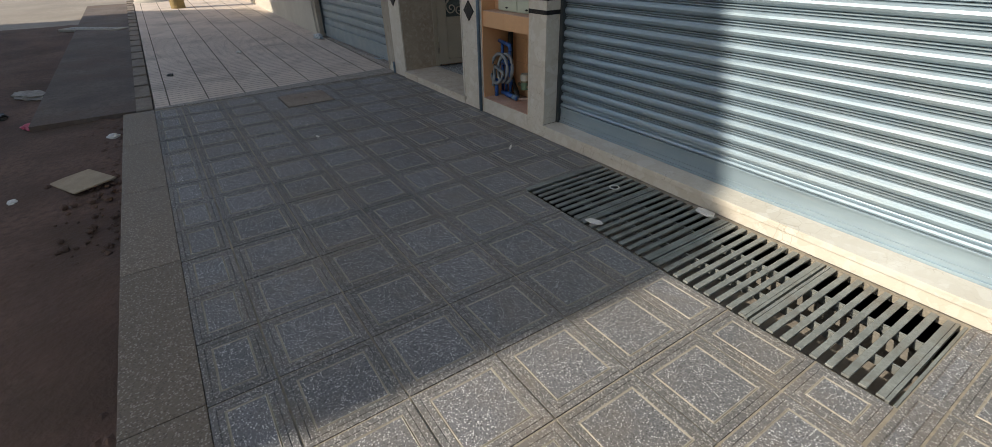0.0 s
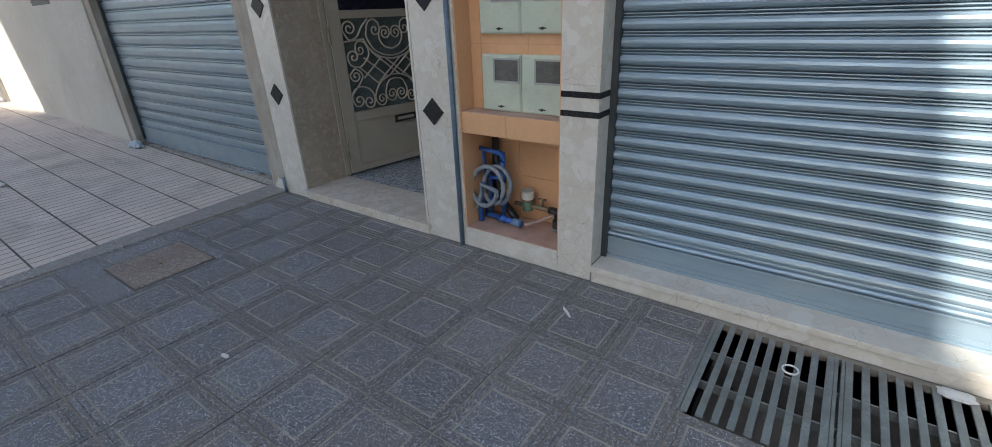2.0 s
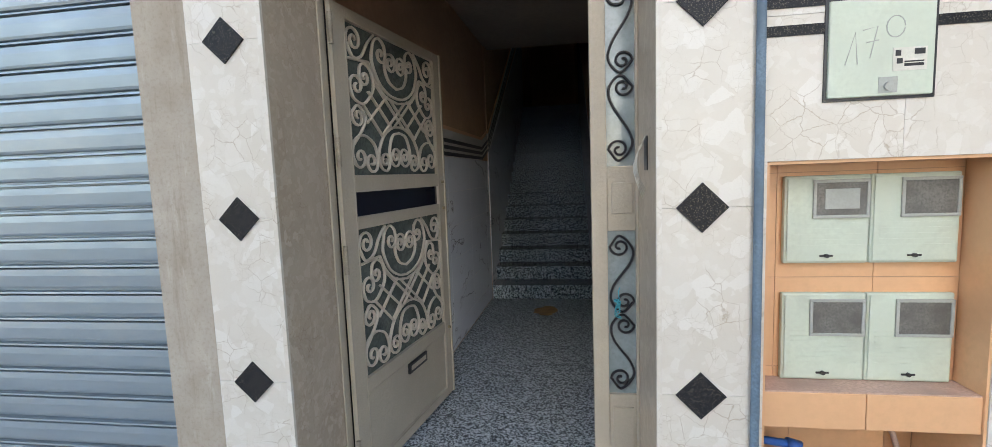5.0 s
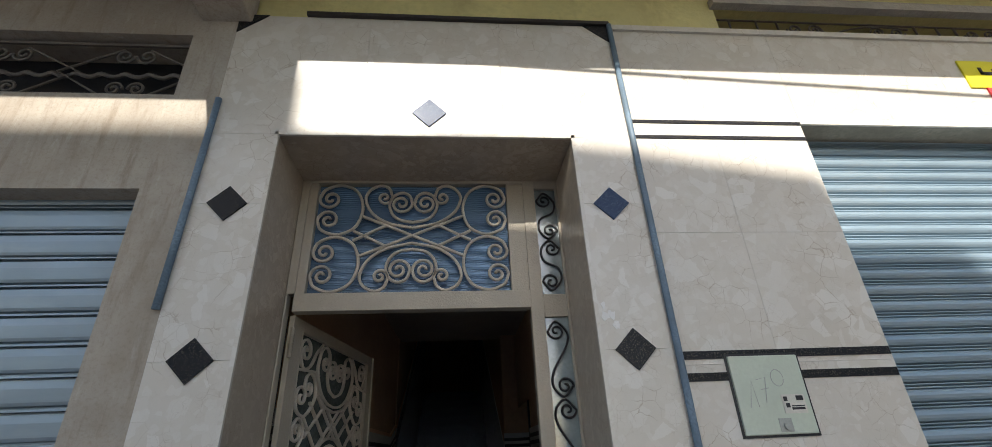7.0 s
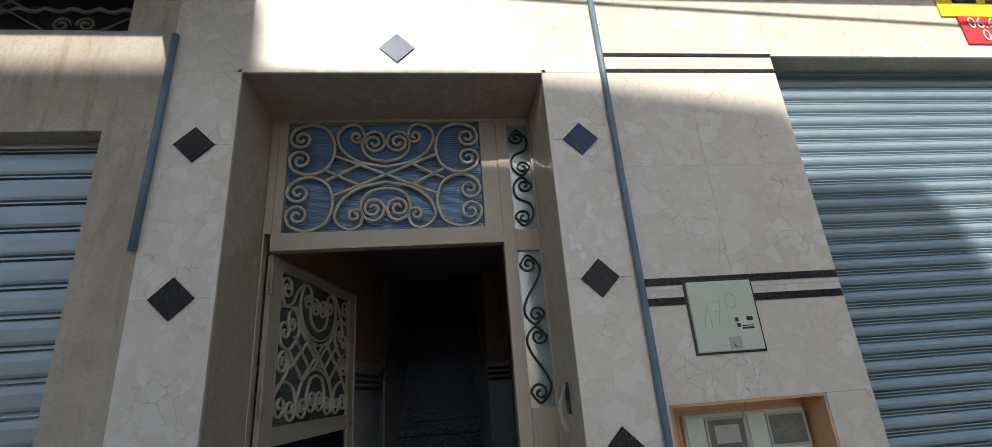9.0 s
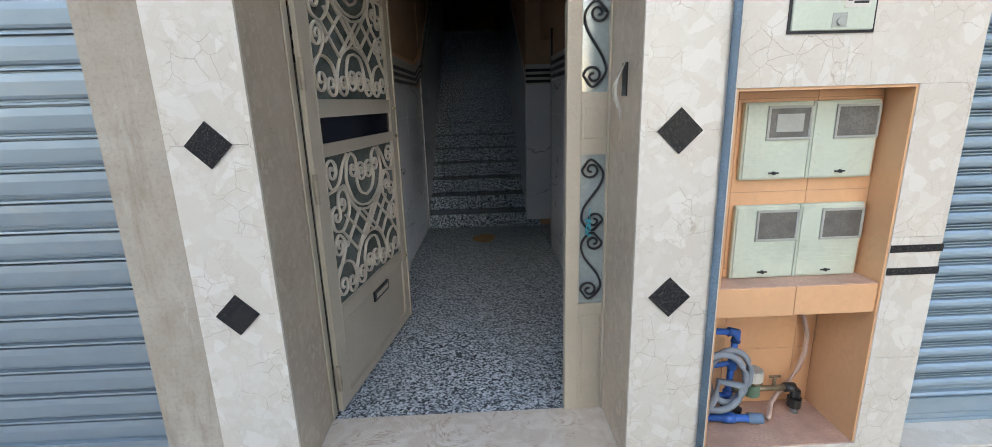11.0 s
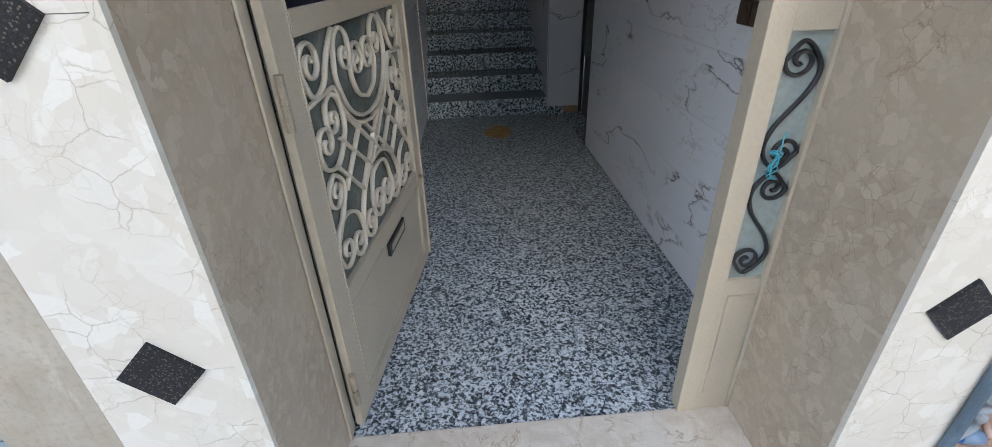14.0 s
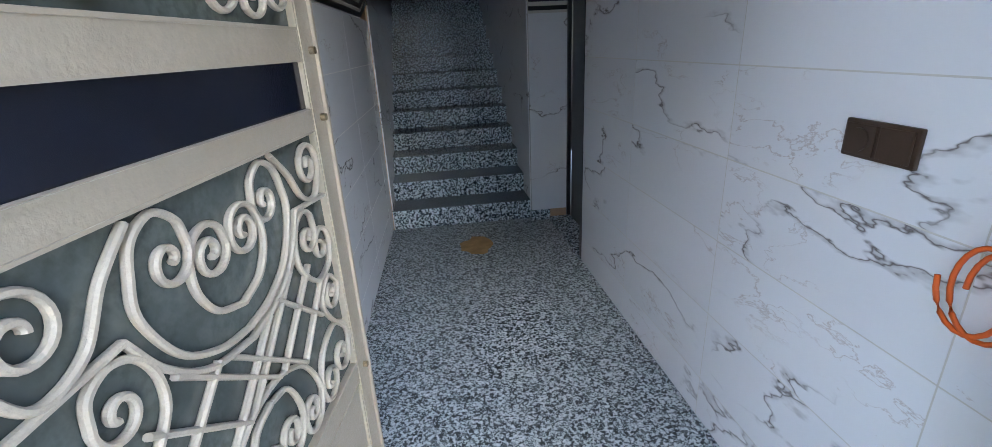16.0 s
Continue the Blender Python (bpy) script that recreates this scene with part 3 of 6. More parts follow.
structure("shop_ledge", CREAM, [(1.835, 5.7, -0.02, 0.40, 0.065, 0.1), (1.835, 5.7, -0.005, 0.35, 0.0, 0.065)], 0.004, "worn dusty marble ledge under the roller shutter")

# walls of the hall
HX0, HX1, HY1 = -0.66, 0.82, 4.02
hall = empty("floor", (0, 0, 0), kind="structure", label="black and white speckled hall floor")
box_part("floor_slab", HALL, hall, (-0.9, 0.95, 0.40, HY1, -0.05, 0.07))
structure("ceiling", CEILING, [(-1.0, 2.0, 0.35, 4.2, 3.04, 3.15), (-1.0, 2.0, 4.2, 12.2, 5.2, 5.35), (-1.0, 2.0, 4.1, 4.2, 3.15, 5.2)], label="plain dim ceiling of the hall")


def skew_wall(name, mat, x0, y0, x1, y1, z0, z1, thick, label=""):
    bm = bmesh.new()
    s = thick
    pts = [(x0, y0), (x1, y1), (x1 + s, y1), (x0 + s, y0)]
    extrude(bm, pts, z0, z1, lambda u, v, w: (u, v, w))
    return tagged(part(name, bm, mat), label, kind="structure")


LW = lambda y: -0.66 + (y - 0.45) * 0.033
skew_wall("wall_west", TAN, LW(0.4), 0.4, LW(4.02), 4.02, 0.0, 5.2, -0.25, "tan painted upper wall over veined tile")
structure("wall_side", DARK, [(1.0, 2.0, 0.75, 0.9, 0.0, 5.3), (1.9, 2.0, 0.9, 12.2, 0.0, 5.3)])
structure("wall_stair", TAN, [(-0.75, -0.53, 4.02, 12.0, 0.0, 5.2)])
structure("wall_east", TAN, [(0.83, 1.0, 0.4, 3.05, 0.0, 3.0), (0.83, 1.0, 3.05, 3.93, 2.2, 3.0), (0.67, 1.0, 3.99, 12.0, 0.0, 5.2)])
structure("wall_corner", TAN, [(0.67, 1.0, 3.985, 3.99, 0.0, 3.04)])
structure("wall_end", TAN, [(-0.75, 1.0, 12.0, 12.2, 0.0, 5.2)])
structure("wall_back", PLASTER, [(-0.75, -0.655, 0.35, 0.4, 0, 3.04), (1.0, 6.6, 0.62, 0.75, 0, 3.77), (1.0, 1.1, 0.35, 0.62, 0.0, 3.0), (-0.945, 6.6, 0.35, 0.6, 3.06, 3.77), (6.5, 6.6, 0.35, 0.62, 0, 3.06), (-5.0, -0.95, 0.5, 0.6, 0, 3.6)])

# stairs
stairs = empty("stairs", (0, 4.0, 0.07), kind="structure", label="speckled stone stairs rising straight ahead")
for n in range(17):
    z0 = 0.07 + n * 0.17
    y0 = 4.02 + n * 0.29
    bm = bmesh.new()
    box(bm, -0.53, 0.66, y0, y0 + 0.30, z0 - 0.02, z0 + 0.14)
    s = part("riser", bm, POLISHED)
    s.parent, s.matrix_parent_inverse = stairs, Matrix.Translation((0, -4.0, -0.07))
    bm = bmesh.new()
    box(bm, -0.53, 0.66, y0 - 0.015, y0 + 0.30, z0 + 0.14, z0 + 0.168, 0.003)
    s = part("nosing", bm, POLISHED)
    s.parent, s.matrix_parent_inverse = stairs, Matrix.Translation((0, -4.0, -0.07))
    bm = bmesh.new()
    box(bm, -0.53, 0.66, y0 - 0.01, y0 + 0.29, z0 + 0.168, z0 + 0.171)
    s = part("tread", bm, TREAD)
    s.parent, s.matrix_parent_inverse = stairs, Matrix.Translation((0, -4.0, -0.07))
structure("floor_landing", HALL, [(-0.53, 0.67, 4.02 + 17 * 0.29, 12.0, 2.7, 2.96)])
structure("pier", WHITE_TILE, [(0.662, 0.99, 3.955, 3.985, 0.16, 1.73)], label="white veined tile on the pier beside the stairs")
structure("pier_base", POLISHED, [(0.655, 0.82, 3.94, 3.985, 0.07, 0.16)])

# left building: shutter bay, wall, window and balcony
LZ = 3.25
sloped("wall_left_base", PLASTER, -11.0, -4.12, 0.0, 0.3, 0.16, 0.2, "low rough plaster plinth")
structure("wall_left", PLASTER, [(-1.155, -0.945, 0.0, 0.3, -0.05, LZ), (-4.2, -1.155, 0.0, 0.3, 2.76, LZ), (-4.12, -3.98, 0.0, 0.3, 0.0, 2.76),
                                 (-1.14, -0.945, 0.0, 0.3, LZ, 4.25), (-4.2, -1.14, 0.0, 0.3, 3.62, 4.25), (-4.2, -3.6, 0.0, 0.3, LZ, 3.62)], label="stained brown cement plaster around the shutter")
structure("wall_left_pale", PALE, [(-9.2, -4.12, -0.02, 0.3, 0.0, 4.25), (-9.5, -9.2, -0.06, 0.3, 0.0, 4.25), (-9.5, -9.2, 0.3, 8.0, 0.0, 4.25)], label="pale beige rendered wall")
structure("soffit_left", SOFFIT, [(-9.5, -0.96, -1.25, 0.0, 4.28, 4.45), (-9.5, -0.83, -1.37, -1.25, 4.07, 4.5), (-9.5, -0.945, -0.06, 0.0, 3.98, 4.28)], label="stained brown plaster underside of the balcony")
bm = bmesh.new()
for b in ((-1.12, -0.88, -1.25, 0.02, 3.72, 4.28), (-4.4, -4.1, -1.25, 0.02, 3.72, 4.28)):
    box(bm, *b, 0.01)
tagged(part("balcony_beam", bm, PLASTER), "beige plaster beam with cracks", kind="structure")

# balcony of the marble house
SZ0 = 4.2
structure("wall_upper", YELLOW, [(-0.945, 1.62, 0.05, 0.35, FZ - 0.02, SZ0), (1.62, 3.62, 0.05, 0.35, FZ - 0.02, 3.78), (3.62, 6.6, 0.05, 0.35, FZ - 0.02, SZ0), (1.62, 3.62, 0.05, 0.35, 4.02, SZ0)], label="olive yellow painted wall above the cladding")
structure("soffit", YELLOW, [(-0.87, 6.6, -1.08, 0.35, SZ0 + 0.03, SZ0 + 0.2), (-0.87, 6.6, -1.14, -1.08, SZ0 - 0.02, SZ0 + 1.0)], label="yellow painted balcony underside")
bm = bmesh.new()
for b in ((-0.69, 0.60, -1.08, -0.03), (0.94, 6.2, -1.08, -0.03)):
    box(bm, *b, SZ0 - 0.02, SZ0 + 0.03, 0.006)
tagged(part("soffit_panel", bm, PANEL), "white painted raised soffit panels", kind="structure")
bm = bmesh.new()
for b in ((-0.868, -0.73, -1.08, 0.0), (0.65, 0.88, -1.08, 0.0)):
    box(bm, *b, SZ0 - 0.04, SZ0 + 0.03)
tagged(part("soffit_beam", bm, DARK), "dark brown painted soffit strip", kind="structure")
structure("upper_floor", PLASTER, [(-9.5, 6.6, 0.3, 4.0, 4.5, 5.6)])

# unseen stand-ins for houses across the street, outlined to shade the front
FAR_Y = -11.0
prof = [(-9.4, -3.2), (-9.3, -1.44), (-8.4, 0.0), (-7.3, 0.15), (-7.7, 1.5), (-7.9, 2.6), (-7.0, 3.075), (-0.95, 3.075), (-0.94, 3.5), (-0.63, 3.5), (-0.61, 3.07), (0.1, 3.07), (0.955, 2.975), (1.33, 2.915), (1.83, 2.84), (1.85, 2.62), (2.37, 2.62), (2.53, 2.59), (2.65, 2.44), (2.75, 2.1), (3.02, 1.15), (3.24, 0.2), (3.6, -0.2), (3.66, -0.5), (3.72, -1.1), (3.75, -1.4), (3.75, -3.2)]
bm = bmesh.new()
pts = [(x + FAR_Y * SX, z - FAR_Y * SZ) for x, z in prof]
pts = [(pts[0][0], -0.1)] + pts + [(pts[-1][0], -0.1)]
extrude(bm, pts, FAR_Y, FAR_Y - 0.3, lambda u, v, w: (u, w, v))
# Whitish so that it bounces more light to the front and hall.
FACADE = plain("whitish_bounce_render", (0.72, 0.69, 0.63), 0.9, vary=0.06, scale=0.8, bump=1)
tagged(part("house_opposite", bm, FACADE), "unseen whitish wall across the street, outlined to cast the front's shade", kind="structure")

# Unseen wall, added to block sky light from the east.
structure("house_opposite", PALE, [(6.5, 30, FAR_Y - 0.3, FAR_Y, -0.1, 10.0)], label="unseen plain wall further along the street, added to block the sky")

# beyond the crossing at the far end
structure("red_wall", RED, [(-31.5, -31, -0.2, 40, 0.3, 9.0)], label="dark red painted wall beyond the grass")
structure("far_wall", PALE, [(-60.5, -60, -24, -0.5, 0.3, 7.0)], label="pale houses at the far end of the street")
sheet = structure("grass", GRASS, [(-24, -16.5, -2.3, 30, 0.1, 0.42)], label="thin strip of green grass")
structure("kerb_far", CONCRETE, [(-16.5, -16.25, -2.5, 30, 0.1, 0.43), (-24, -16.5, -2.5, -2.3, 0.1, 0.43), (-31, -24, -2.5, 30, 0.1, 0.41)], label="worn pale kerb of the grass strip")
structure("pavement_far", CONCRETE, [(-12.9, -12.5, -2.5, 9.0, 0.05, 0.256)], 0.01, "pale concrete pavement at the corner")

# ---- things ----
U_STEP = 0.0755
slat_rng = random.Random(12)


def shutter(name, x0, x1, y, z0, z1, label, pitch=U_STEP, flat=False, base=0.165):
    """A roller shutter of rolled slats: a round belly, then two small ridges."""
    ob = empty(name, ((x0 + x1) / 2, y, z0), label=label, category="roller shutter")
    bm = bmesh.new()
    top = base if flat else base - 0.042
    box(bm, x0 - ob.location.x, x1 - ob.location.x, -0.012, 0.012, 0, top, 0.003)
    part("bottom_rail", bm, ZINC_OLD if flat else ZINC, ob, "flat galvanised bottom rail")
    xa, xb = x0 - ob.location.x, x1 - ob.location.x
    for y0, z0_, z1_ in ((-0.022, 0.0, 0.016), (-0.017, 0.036, 0.042), (-0.022, top - 0.012, top)):
        box_part("rail_ridge", ZINC_OLD if flat else ZINC, ob, (xa, xb, y0, -0.0121, z0_, z1_), 0.002)
    if not flat:
        bm = bmesh.new()
        extrude(bm, [(0.0, top + 0.002), (-0.016, top + 0.006), (-0.019, top + 0.014), (-0.012, top + 0.023), (0.006, top + 0.027), (0.006, top + 0.032), (0.01, base), (0.022, base), (0.022, top)], xa, xb, lambda u, v, w: (w, u, v))
        part("lowest_slat", bm, ZINC, ob)
    if flat:
        prof = [(0, 0.0), (0.004, 0.1), (0.007, 0.5), (0.005, 0.74), (-0.018, 0.765), (-0.018, 0.815), (0.008, 0.83), (0.007, 0.89), (-0.014, 0.92), (-0.014, 0.965), (0.0, 1.0)]
    else:
        prof = [(0, 0.0), (0.009, 0.05), (0.016, 0.17), (0.019, 0.32), (0.016, 0.47), (0.008, 0.6), (-0.009, 0.65), (0.003, 0.70), (0.003, 0.76), (-0.011, 0.8), (-0.003, 0.84), (0.006, 0.88), (0.006, 0.93), (-0.011, 0.965), (0.0, 1.0)]
    def slat_mesh(xa, xb):
        bm = bmesh.new()
        pts = [(-d, h * pitch) for d, h in prof] + [(0.022, pitch), (0.022, 0)]
        extrude(bm, pts, xa, xb, lambda u, v, w: (w, u, v))
        me = mesh_of("slat", bm, ZINC_OLD if flat else ZINC)
        me.polygons.foreach_set("use_smooth", [False] * len(me.polygons))
        return me
    me = slat_mesh(x0 - ob.location.x, x1 - ob.location.x)
    z = base
    while z < z1 - z0 - 0.001:
        s = new("slat", me)
        s.parent = ob
        s.location.z = z
        bend = 1.0 if flat else 0.35
        s.rotation_euler.x = radians(slat_rng.uniform(-1.2, 1.2) * bend)
        s.location.y = slat_rng.uniform(-0.0015, 0.0015) * bend
        z += pitch
    return ob


structure("shutter_guide", ZINC_DARK, [(1.83, 1.86, 0.12, 0.18, 0.1, 3.14), (5.67, 5.7, 0.12, 0.18, 0.1, 3.14), (-1.16, -1.155, 0.07, 0.13, 0.06, 2.76), (-3.98, -3.95, 0.07, 0.13, 0.1, 2.76)])
rs = shutter("roller_shutter", 1.845, 5.69, 0.155, 0.10, 3.3, "wide galvanised blue-grey roller shutter, closed, above the marble ledge")
ls = shutter("roller_shutter", -3.97, -1.16, 0.10, 0.065, 2.9, "narrower dusty galvanised roller shutter, closed, in brown plaster", 0.1132, True, 0.183)
structure("shutter_sill", STRIP, [(-3.98, -1.155, 0.02, 0.3, -0.02, 0.055)])


def diamond(x, z, mat, label):
    bm = bmesh.new()
    r = 0.079
    extrude(bm, [(0, -r), (r, 0), (0, r), (-r, 0)], -0.008, 0.0, lambda u, v, w: (u, w, v))
    ob = part("diamond_tile", bm, mat)
    ob.location = (x, 0, z)
    tagged(ob, label, "wall tile", "diamond tiles round the doorway")


for i, z in enumerate((0.82, 1.437, 2.065, 2.69)):
    diamond(-0.80, z, GRANITE, "black granite diamond on the marble doorpost without a pipe")
    diamond(0.80, z, BLUE_GRANITE if i == 3 else GRANITE, "bluish granite diamond high on the doorpost beside the pipe" if i == 3 else "black granite diamond on the doorpost beside the pipe")
diamond(0.005, 3.167, BLUE_GRANITE, "grey-blue granite diamond above the doorway")

# stripes
def stripe(dims, mat=GRANITE):
    ob = box_part("stripe_tile", mat, None, dims)
    return tagged(ob, "thin black granite band set in the marble", "wall tile", "black bands in the marble")


for z in (2.035, 1.955):
    if z > 2:
        stripe((0.975, 1.825, -0.004, 0.001, z - 0.015, z + 0.015))
    else:
        stripe((0.975, 1.145, -0.004, 0.001, z - 0.015, z + 0.015))
        stripe((1.425, 1.825, -0.004, 0.001, z - 0.015, z + 0.015))
for z in (0.975, 0.885):
    stripe((1.632, 1.833, -0.004, 0.001, z - 0.014, z + 0.014))
    stripe((1.829, 1.834, -0.004, 0.12, z - 0.014, z + 0.014))
for z in (3.14, 3.05):
    stripe((0.95, 1.83, -0.004, 0.001, z - 0.009, z + 0.009))

# drain pipes
def pipe(name, pts, r, label):
    bm = bmesh.new()
    sweep(bm, pts, r, 10)
    ob = part(name, bm, PIPE, None, smooth=True)
    tagged(ob, label, "pipe")
    return ob


pipe("drain_pipe", [(0.962, -0.014, 0.0), (0.962, -0.014, 1.0), (0.96, -0.014, 2.0), (0.952, -0.014, 3.0), (0.945, -0.014, FZ)], 0.014, "thin blue-grey pipe on the marble front beside the meter niche")
pipe("drain_pipe", [(-0.955, -0.014, 2.25), (-0.945, -0.014, 2.7), (-0.935, -0.014, 3.22)], 0.014, "short blue-grey pipe on the joint between the houses")

# door frame and leaf
GY = 0.40
frame_ob = empty("door_frame", (0, GY, 0.07), label="cream painted metal door frame with a fanlight and a side light", category="door frame")


def fpart(name, mat, dims, bevel=0.003, label="", parent=None):
    x0, x1, y0, y1, z0, z1 = dims
    bm = bmesh.new()
    box(bm, x0, x1, y0 - GY, y1 - GY, z0 - 0.07, z1 - 0.07, bevel)
    return part(name, bm, mat, parent or frame_ob, label)


fpart("jamb", DOOR, (-0.650, -0.642, 0.385, 0.44, 0.075, 2.43))
fpart("jamb", DOOR, (-0.650, -0.612, 0.385, 0.44, 2.43, 3.036))
fpart("jamb", DOOR, (0.652, 0.664, 0.385, 0.44, 0.075, 3.036))
# Dark strip added to paint the shade in the hinge gap.
fpart("rebate", DARK, (-0.652, -0.646, 0.44, 0.46, 0.075, 2.345), 0, "dark strip painted as the shade in the door gap")
fpart("mullion", DOOR, (0.478, 0.54, 0.385, 0.44, 0.075, 3.036))
fpart("head", DOOR, (-0.612, 0.478, 0.385, 0.44, 3.02, 3.036))
fpart("head", DOOR, (0.54, 0.652, 0.385, 0.44, 2.99, 3.036))
fpart("transom_bar", DOOR, (-0.612, 0.478, 0.38, 0.44, 2.345, 2.43))
fpart("transom_stile", DOOR, (-0.612, -0.57, 0.39, 0.43, 2.43, 3.02))
fpart("transom_stile", DOOR, (0.392, 0.478, 0.39, 0.43, 2.43, 3.02))
fpart("side_rail", DOOR, (0.54, 0.652, 0.39, 0.43, 2.30, 2.41))
fpart("side_rail", DOOR, (0.54, 0.652, 0.39, 0.43, 1.32, 1.58))
fpart("side_rail", DOOR, (0.54, 0.652, 0.39, 0.43, 0.075, 0.63))
fpart("panel", DOOR, (0.556, 0.640, 0.384, 0.392, 0.16, 0.575))
fpart("panel", DOOR, (0.556, 0.640, 0.384, 0.392, 1.39, 1.515))
for dims in ((0.53, 0.652, 0.405, 0.409, 0.63, 1.32), (0.53, 0.652, 0.405, 0.409, 1.58, 2.30), (0.53, 0.652, 0.405, 0.409, 2.41, 2.99)):
    fpart("pane", SIDE_GLASS, dims, 0, "frosted glass pane")
fpart("pane", RIBBED, (-0.57, 0.392, 0.424, 0.428, 2.43, 3.02), 0, "ribbed glass pane with the blue of reflected sky in its colour")


def smooth_path(pts, n=11):
    """A smooth line through the points."""
    p = [Vector(q) for q in pts]
    p = [2 * p[0] - p[1]] + p + [2 * p[-1] - p[-2]]
    out = []
    for i in range(1, len(p) - 2):
        for k in range(n):
            t = k / n
            out.append(0.5 * (2 * p[i] + (p[i + 1] - p[i - 1]) * t + (2 * p[i - 1] - 5 * p[i] + 4 * p[i + 1] - p[i + 2]) * t * t + (3 * p[i] - p[i - 1] - 3 * p[i + 1] + p[i + 2]) * t ** 3))
    return [tuple(q) for q in out] + [tuple(p[-2])]


def curl(start, centre, turns, inner=0.17, n=34):
    """A spiral from start inwards round centre; positive turns run anticlockwise."""
    d = Vector(start) - Vector(centre)
    r, a = d.length, math.atan2(d.y, d.x)
    return [(centre[0] + r * (1 - (1 - inner) * k / n) * math.cos(a + 2 * math.pi * turns * k / n), centre[1] + r * (1 - (1 - inner) * k / n) * math.sin(a + 2 * math.pi * turns * k / n)) for k in range(1, n + 1)]


def curled(pts, first=None, last=None):
    """A smooth line whose ends may run into spirals: (centre, turns)."""
    out = smooth_path(pts)
    if first:
        out = curl(out[0], *first)[::-1] + out
    if last:
        out = out + curl(out[-1], *last)
    return out


def s_scroll(cx, z0, z1, hw):
    """Two S-scrolls of flat bar, one above the other."""
    w = 2 * hw
    X = lambda u: cx - hw + w * u
    out = []
    zm, h = (z0 + z1) / 2, (z1 - z0) / 2
    rr = 0.44 * w
    for s in (1, -1):
        top, low = zm + s * (h - 0.012), zm + s * 0.006
        A, B = (X(0.42), top - s * rr), (X(0.6), low + s * rr)
        out.append(curled([(A[0] - rr * 0.9, A[1]), (A[0], A[1] + s * rr), (A[0] + rr * 1.15, A[1] - s * rr * 0.2), (A[0] + rr * 0.9, A[1] - s * rr * 1.6), (B[0] - rr * 1.0, B[1] + s * rr * 1.5), (B[0] - rr * 1.2, B[1]), (B[0] - rr * 0.2, B[1] - s * rr), (B[0] + rr * 0.85, B[1])],
                          (A, 1.3 * s), (B, 1.3 * s)))
    return out


def ironwork(name, paths, mat, parent, width, y0, y1, place=None):
    for p in paths:
        bm = bmesh.new()
        ribbon(bm, p, width, y0, y1)
        ob = part(name, bm, mat, parent)
        if place:
            ob.location = place


for z0, z1 in ((0.64, 1.31), (1.59, 2.29), (2.42, 2.98)):
    ironwork("scroll", s_scroll(0.597, z0, z1, 0.05), BLACK_IRON, frame_ob, 0.010, -0.008, 0.006, (0, 0, -0.07))


def fanlight(x0, x1, z0, z1):
    w, h = x1 - x0, z1 - z0
    P = []
    X = lambda u: x0 + u * w
    Z = lambda v: z0 + v * h
    for s in (0, 1):
        fx = (lambda u: X(u)) if s == 0 else (lambda u: X(1 - u))
        sg = 1 if s == 0 else -1
        for t in (0, 1):
            fz = (lambda v: Z(v)) if t == 0 else (lambda v: Z(1 - v))
            tg = 1 if t == 0 else -1
            g = sg * tg
            Q = lambda u, v: (fx(u), fz(v))
            C = lambda pts: [Q(*q) for q in pts]
            # big loop in the corner, curled in twice
            P.append(curled(C([(0.012, 0.36), (0.038, 0.445), (0.12, 0.488), (0.205, 0.42), (0.238, 0.25), (0.205, 0.08), (0.12, 0.012), (0.038, 0.055), (0.012, 0.14)]), (Q(0.068, 0.352), 1.45 * g), (Q(0.068, 0.148), -1.45 * g)))
            # wide arch, its foot curled in
            P.append(curled(C([(0.387, 0.12), (0.37, 0.045), (0.325, 0.012), (0.27, 0.06), (0.25, 0.15), (0.285, 0.28), (0.37, 0.38), (0.5, 0.43)]), (Q(0.348, 0.135), 1.35 * g)))
            # inner cup, its rim curled in
            P.append(curled(C([(0.494, 0.19), (0.48, 0.12), (0.44, 0.085), (0.395, 0.12), (0.375, 0.2), (0.39, 0.29), (0.43, 0.35), (0.5, 0.375)]), (Q(0.437, 0.192), 1.5 * g)))
            # crossing bars
            P.append(C([(0.238, 0.315), (0.5, 0.5)]))
            P.append(C([(0.2, 0.455), (0.365, 0.595)]))
    return P


ironwork("scroll", fanlight(-0.57, 0.392, 2.432, 3.018), IRON, frame_ob, 0.0145, -0.012, 0.004, (0, 0, -0.07))

leaf = empty("door", (-0.628, 0.432, 0.095), label="cream metal door leaf with scroll grilles over glass, standing open into the hall", category="door")
LEAFW = 1.09
ZB = 0.095


def lp(name, mat, dims, bevel=0.002, label="", parent=None):
    x0, x1, y0, y1, z0, z1 = dims
    bm = bmesh.new()
    box(bm, x0, x1, y0, y1, z0 - ZB, z1 - ZB, bevel)
    return part(name, bm, mat, parent or leaf, label)


G0, G1 = 0.105, 1.0
lp("stile", DOOR, (0, G0, -0.02, 0.004, 0.095, 2.34))
lp("stile", DOOR, (G1, LEAFW, -0.02, 0.004, 0.095, 2.34))
lp("rail", DOOR, (G0, G1, -0.02, 0.004, 2.285, 2.34))
lp("rail", DOOR, (G0, G1, -0.02, 0.004, 1.505, 1.585))
lp("rail", DOOR, (G0, G1, -0.02, 0.004, 1.33, 1.39))
lp("rail", DOOR, (G0, G1, -0.02, 0.004, 0.525, 0.605))
lp("rail", DOOR, (G0, G1, -0.02, 0.004, 0.095, 0.15))
lp("panel", DOOR, (G0, G1, -0.012, 0.002, 0.15, 0.525))
lp("edge_strip", DOOR, (-0.006, 0.0, -0.024, -0.012, 0.095, 2.34))
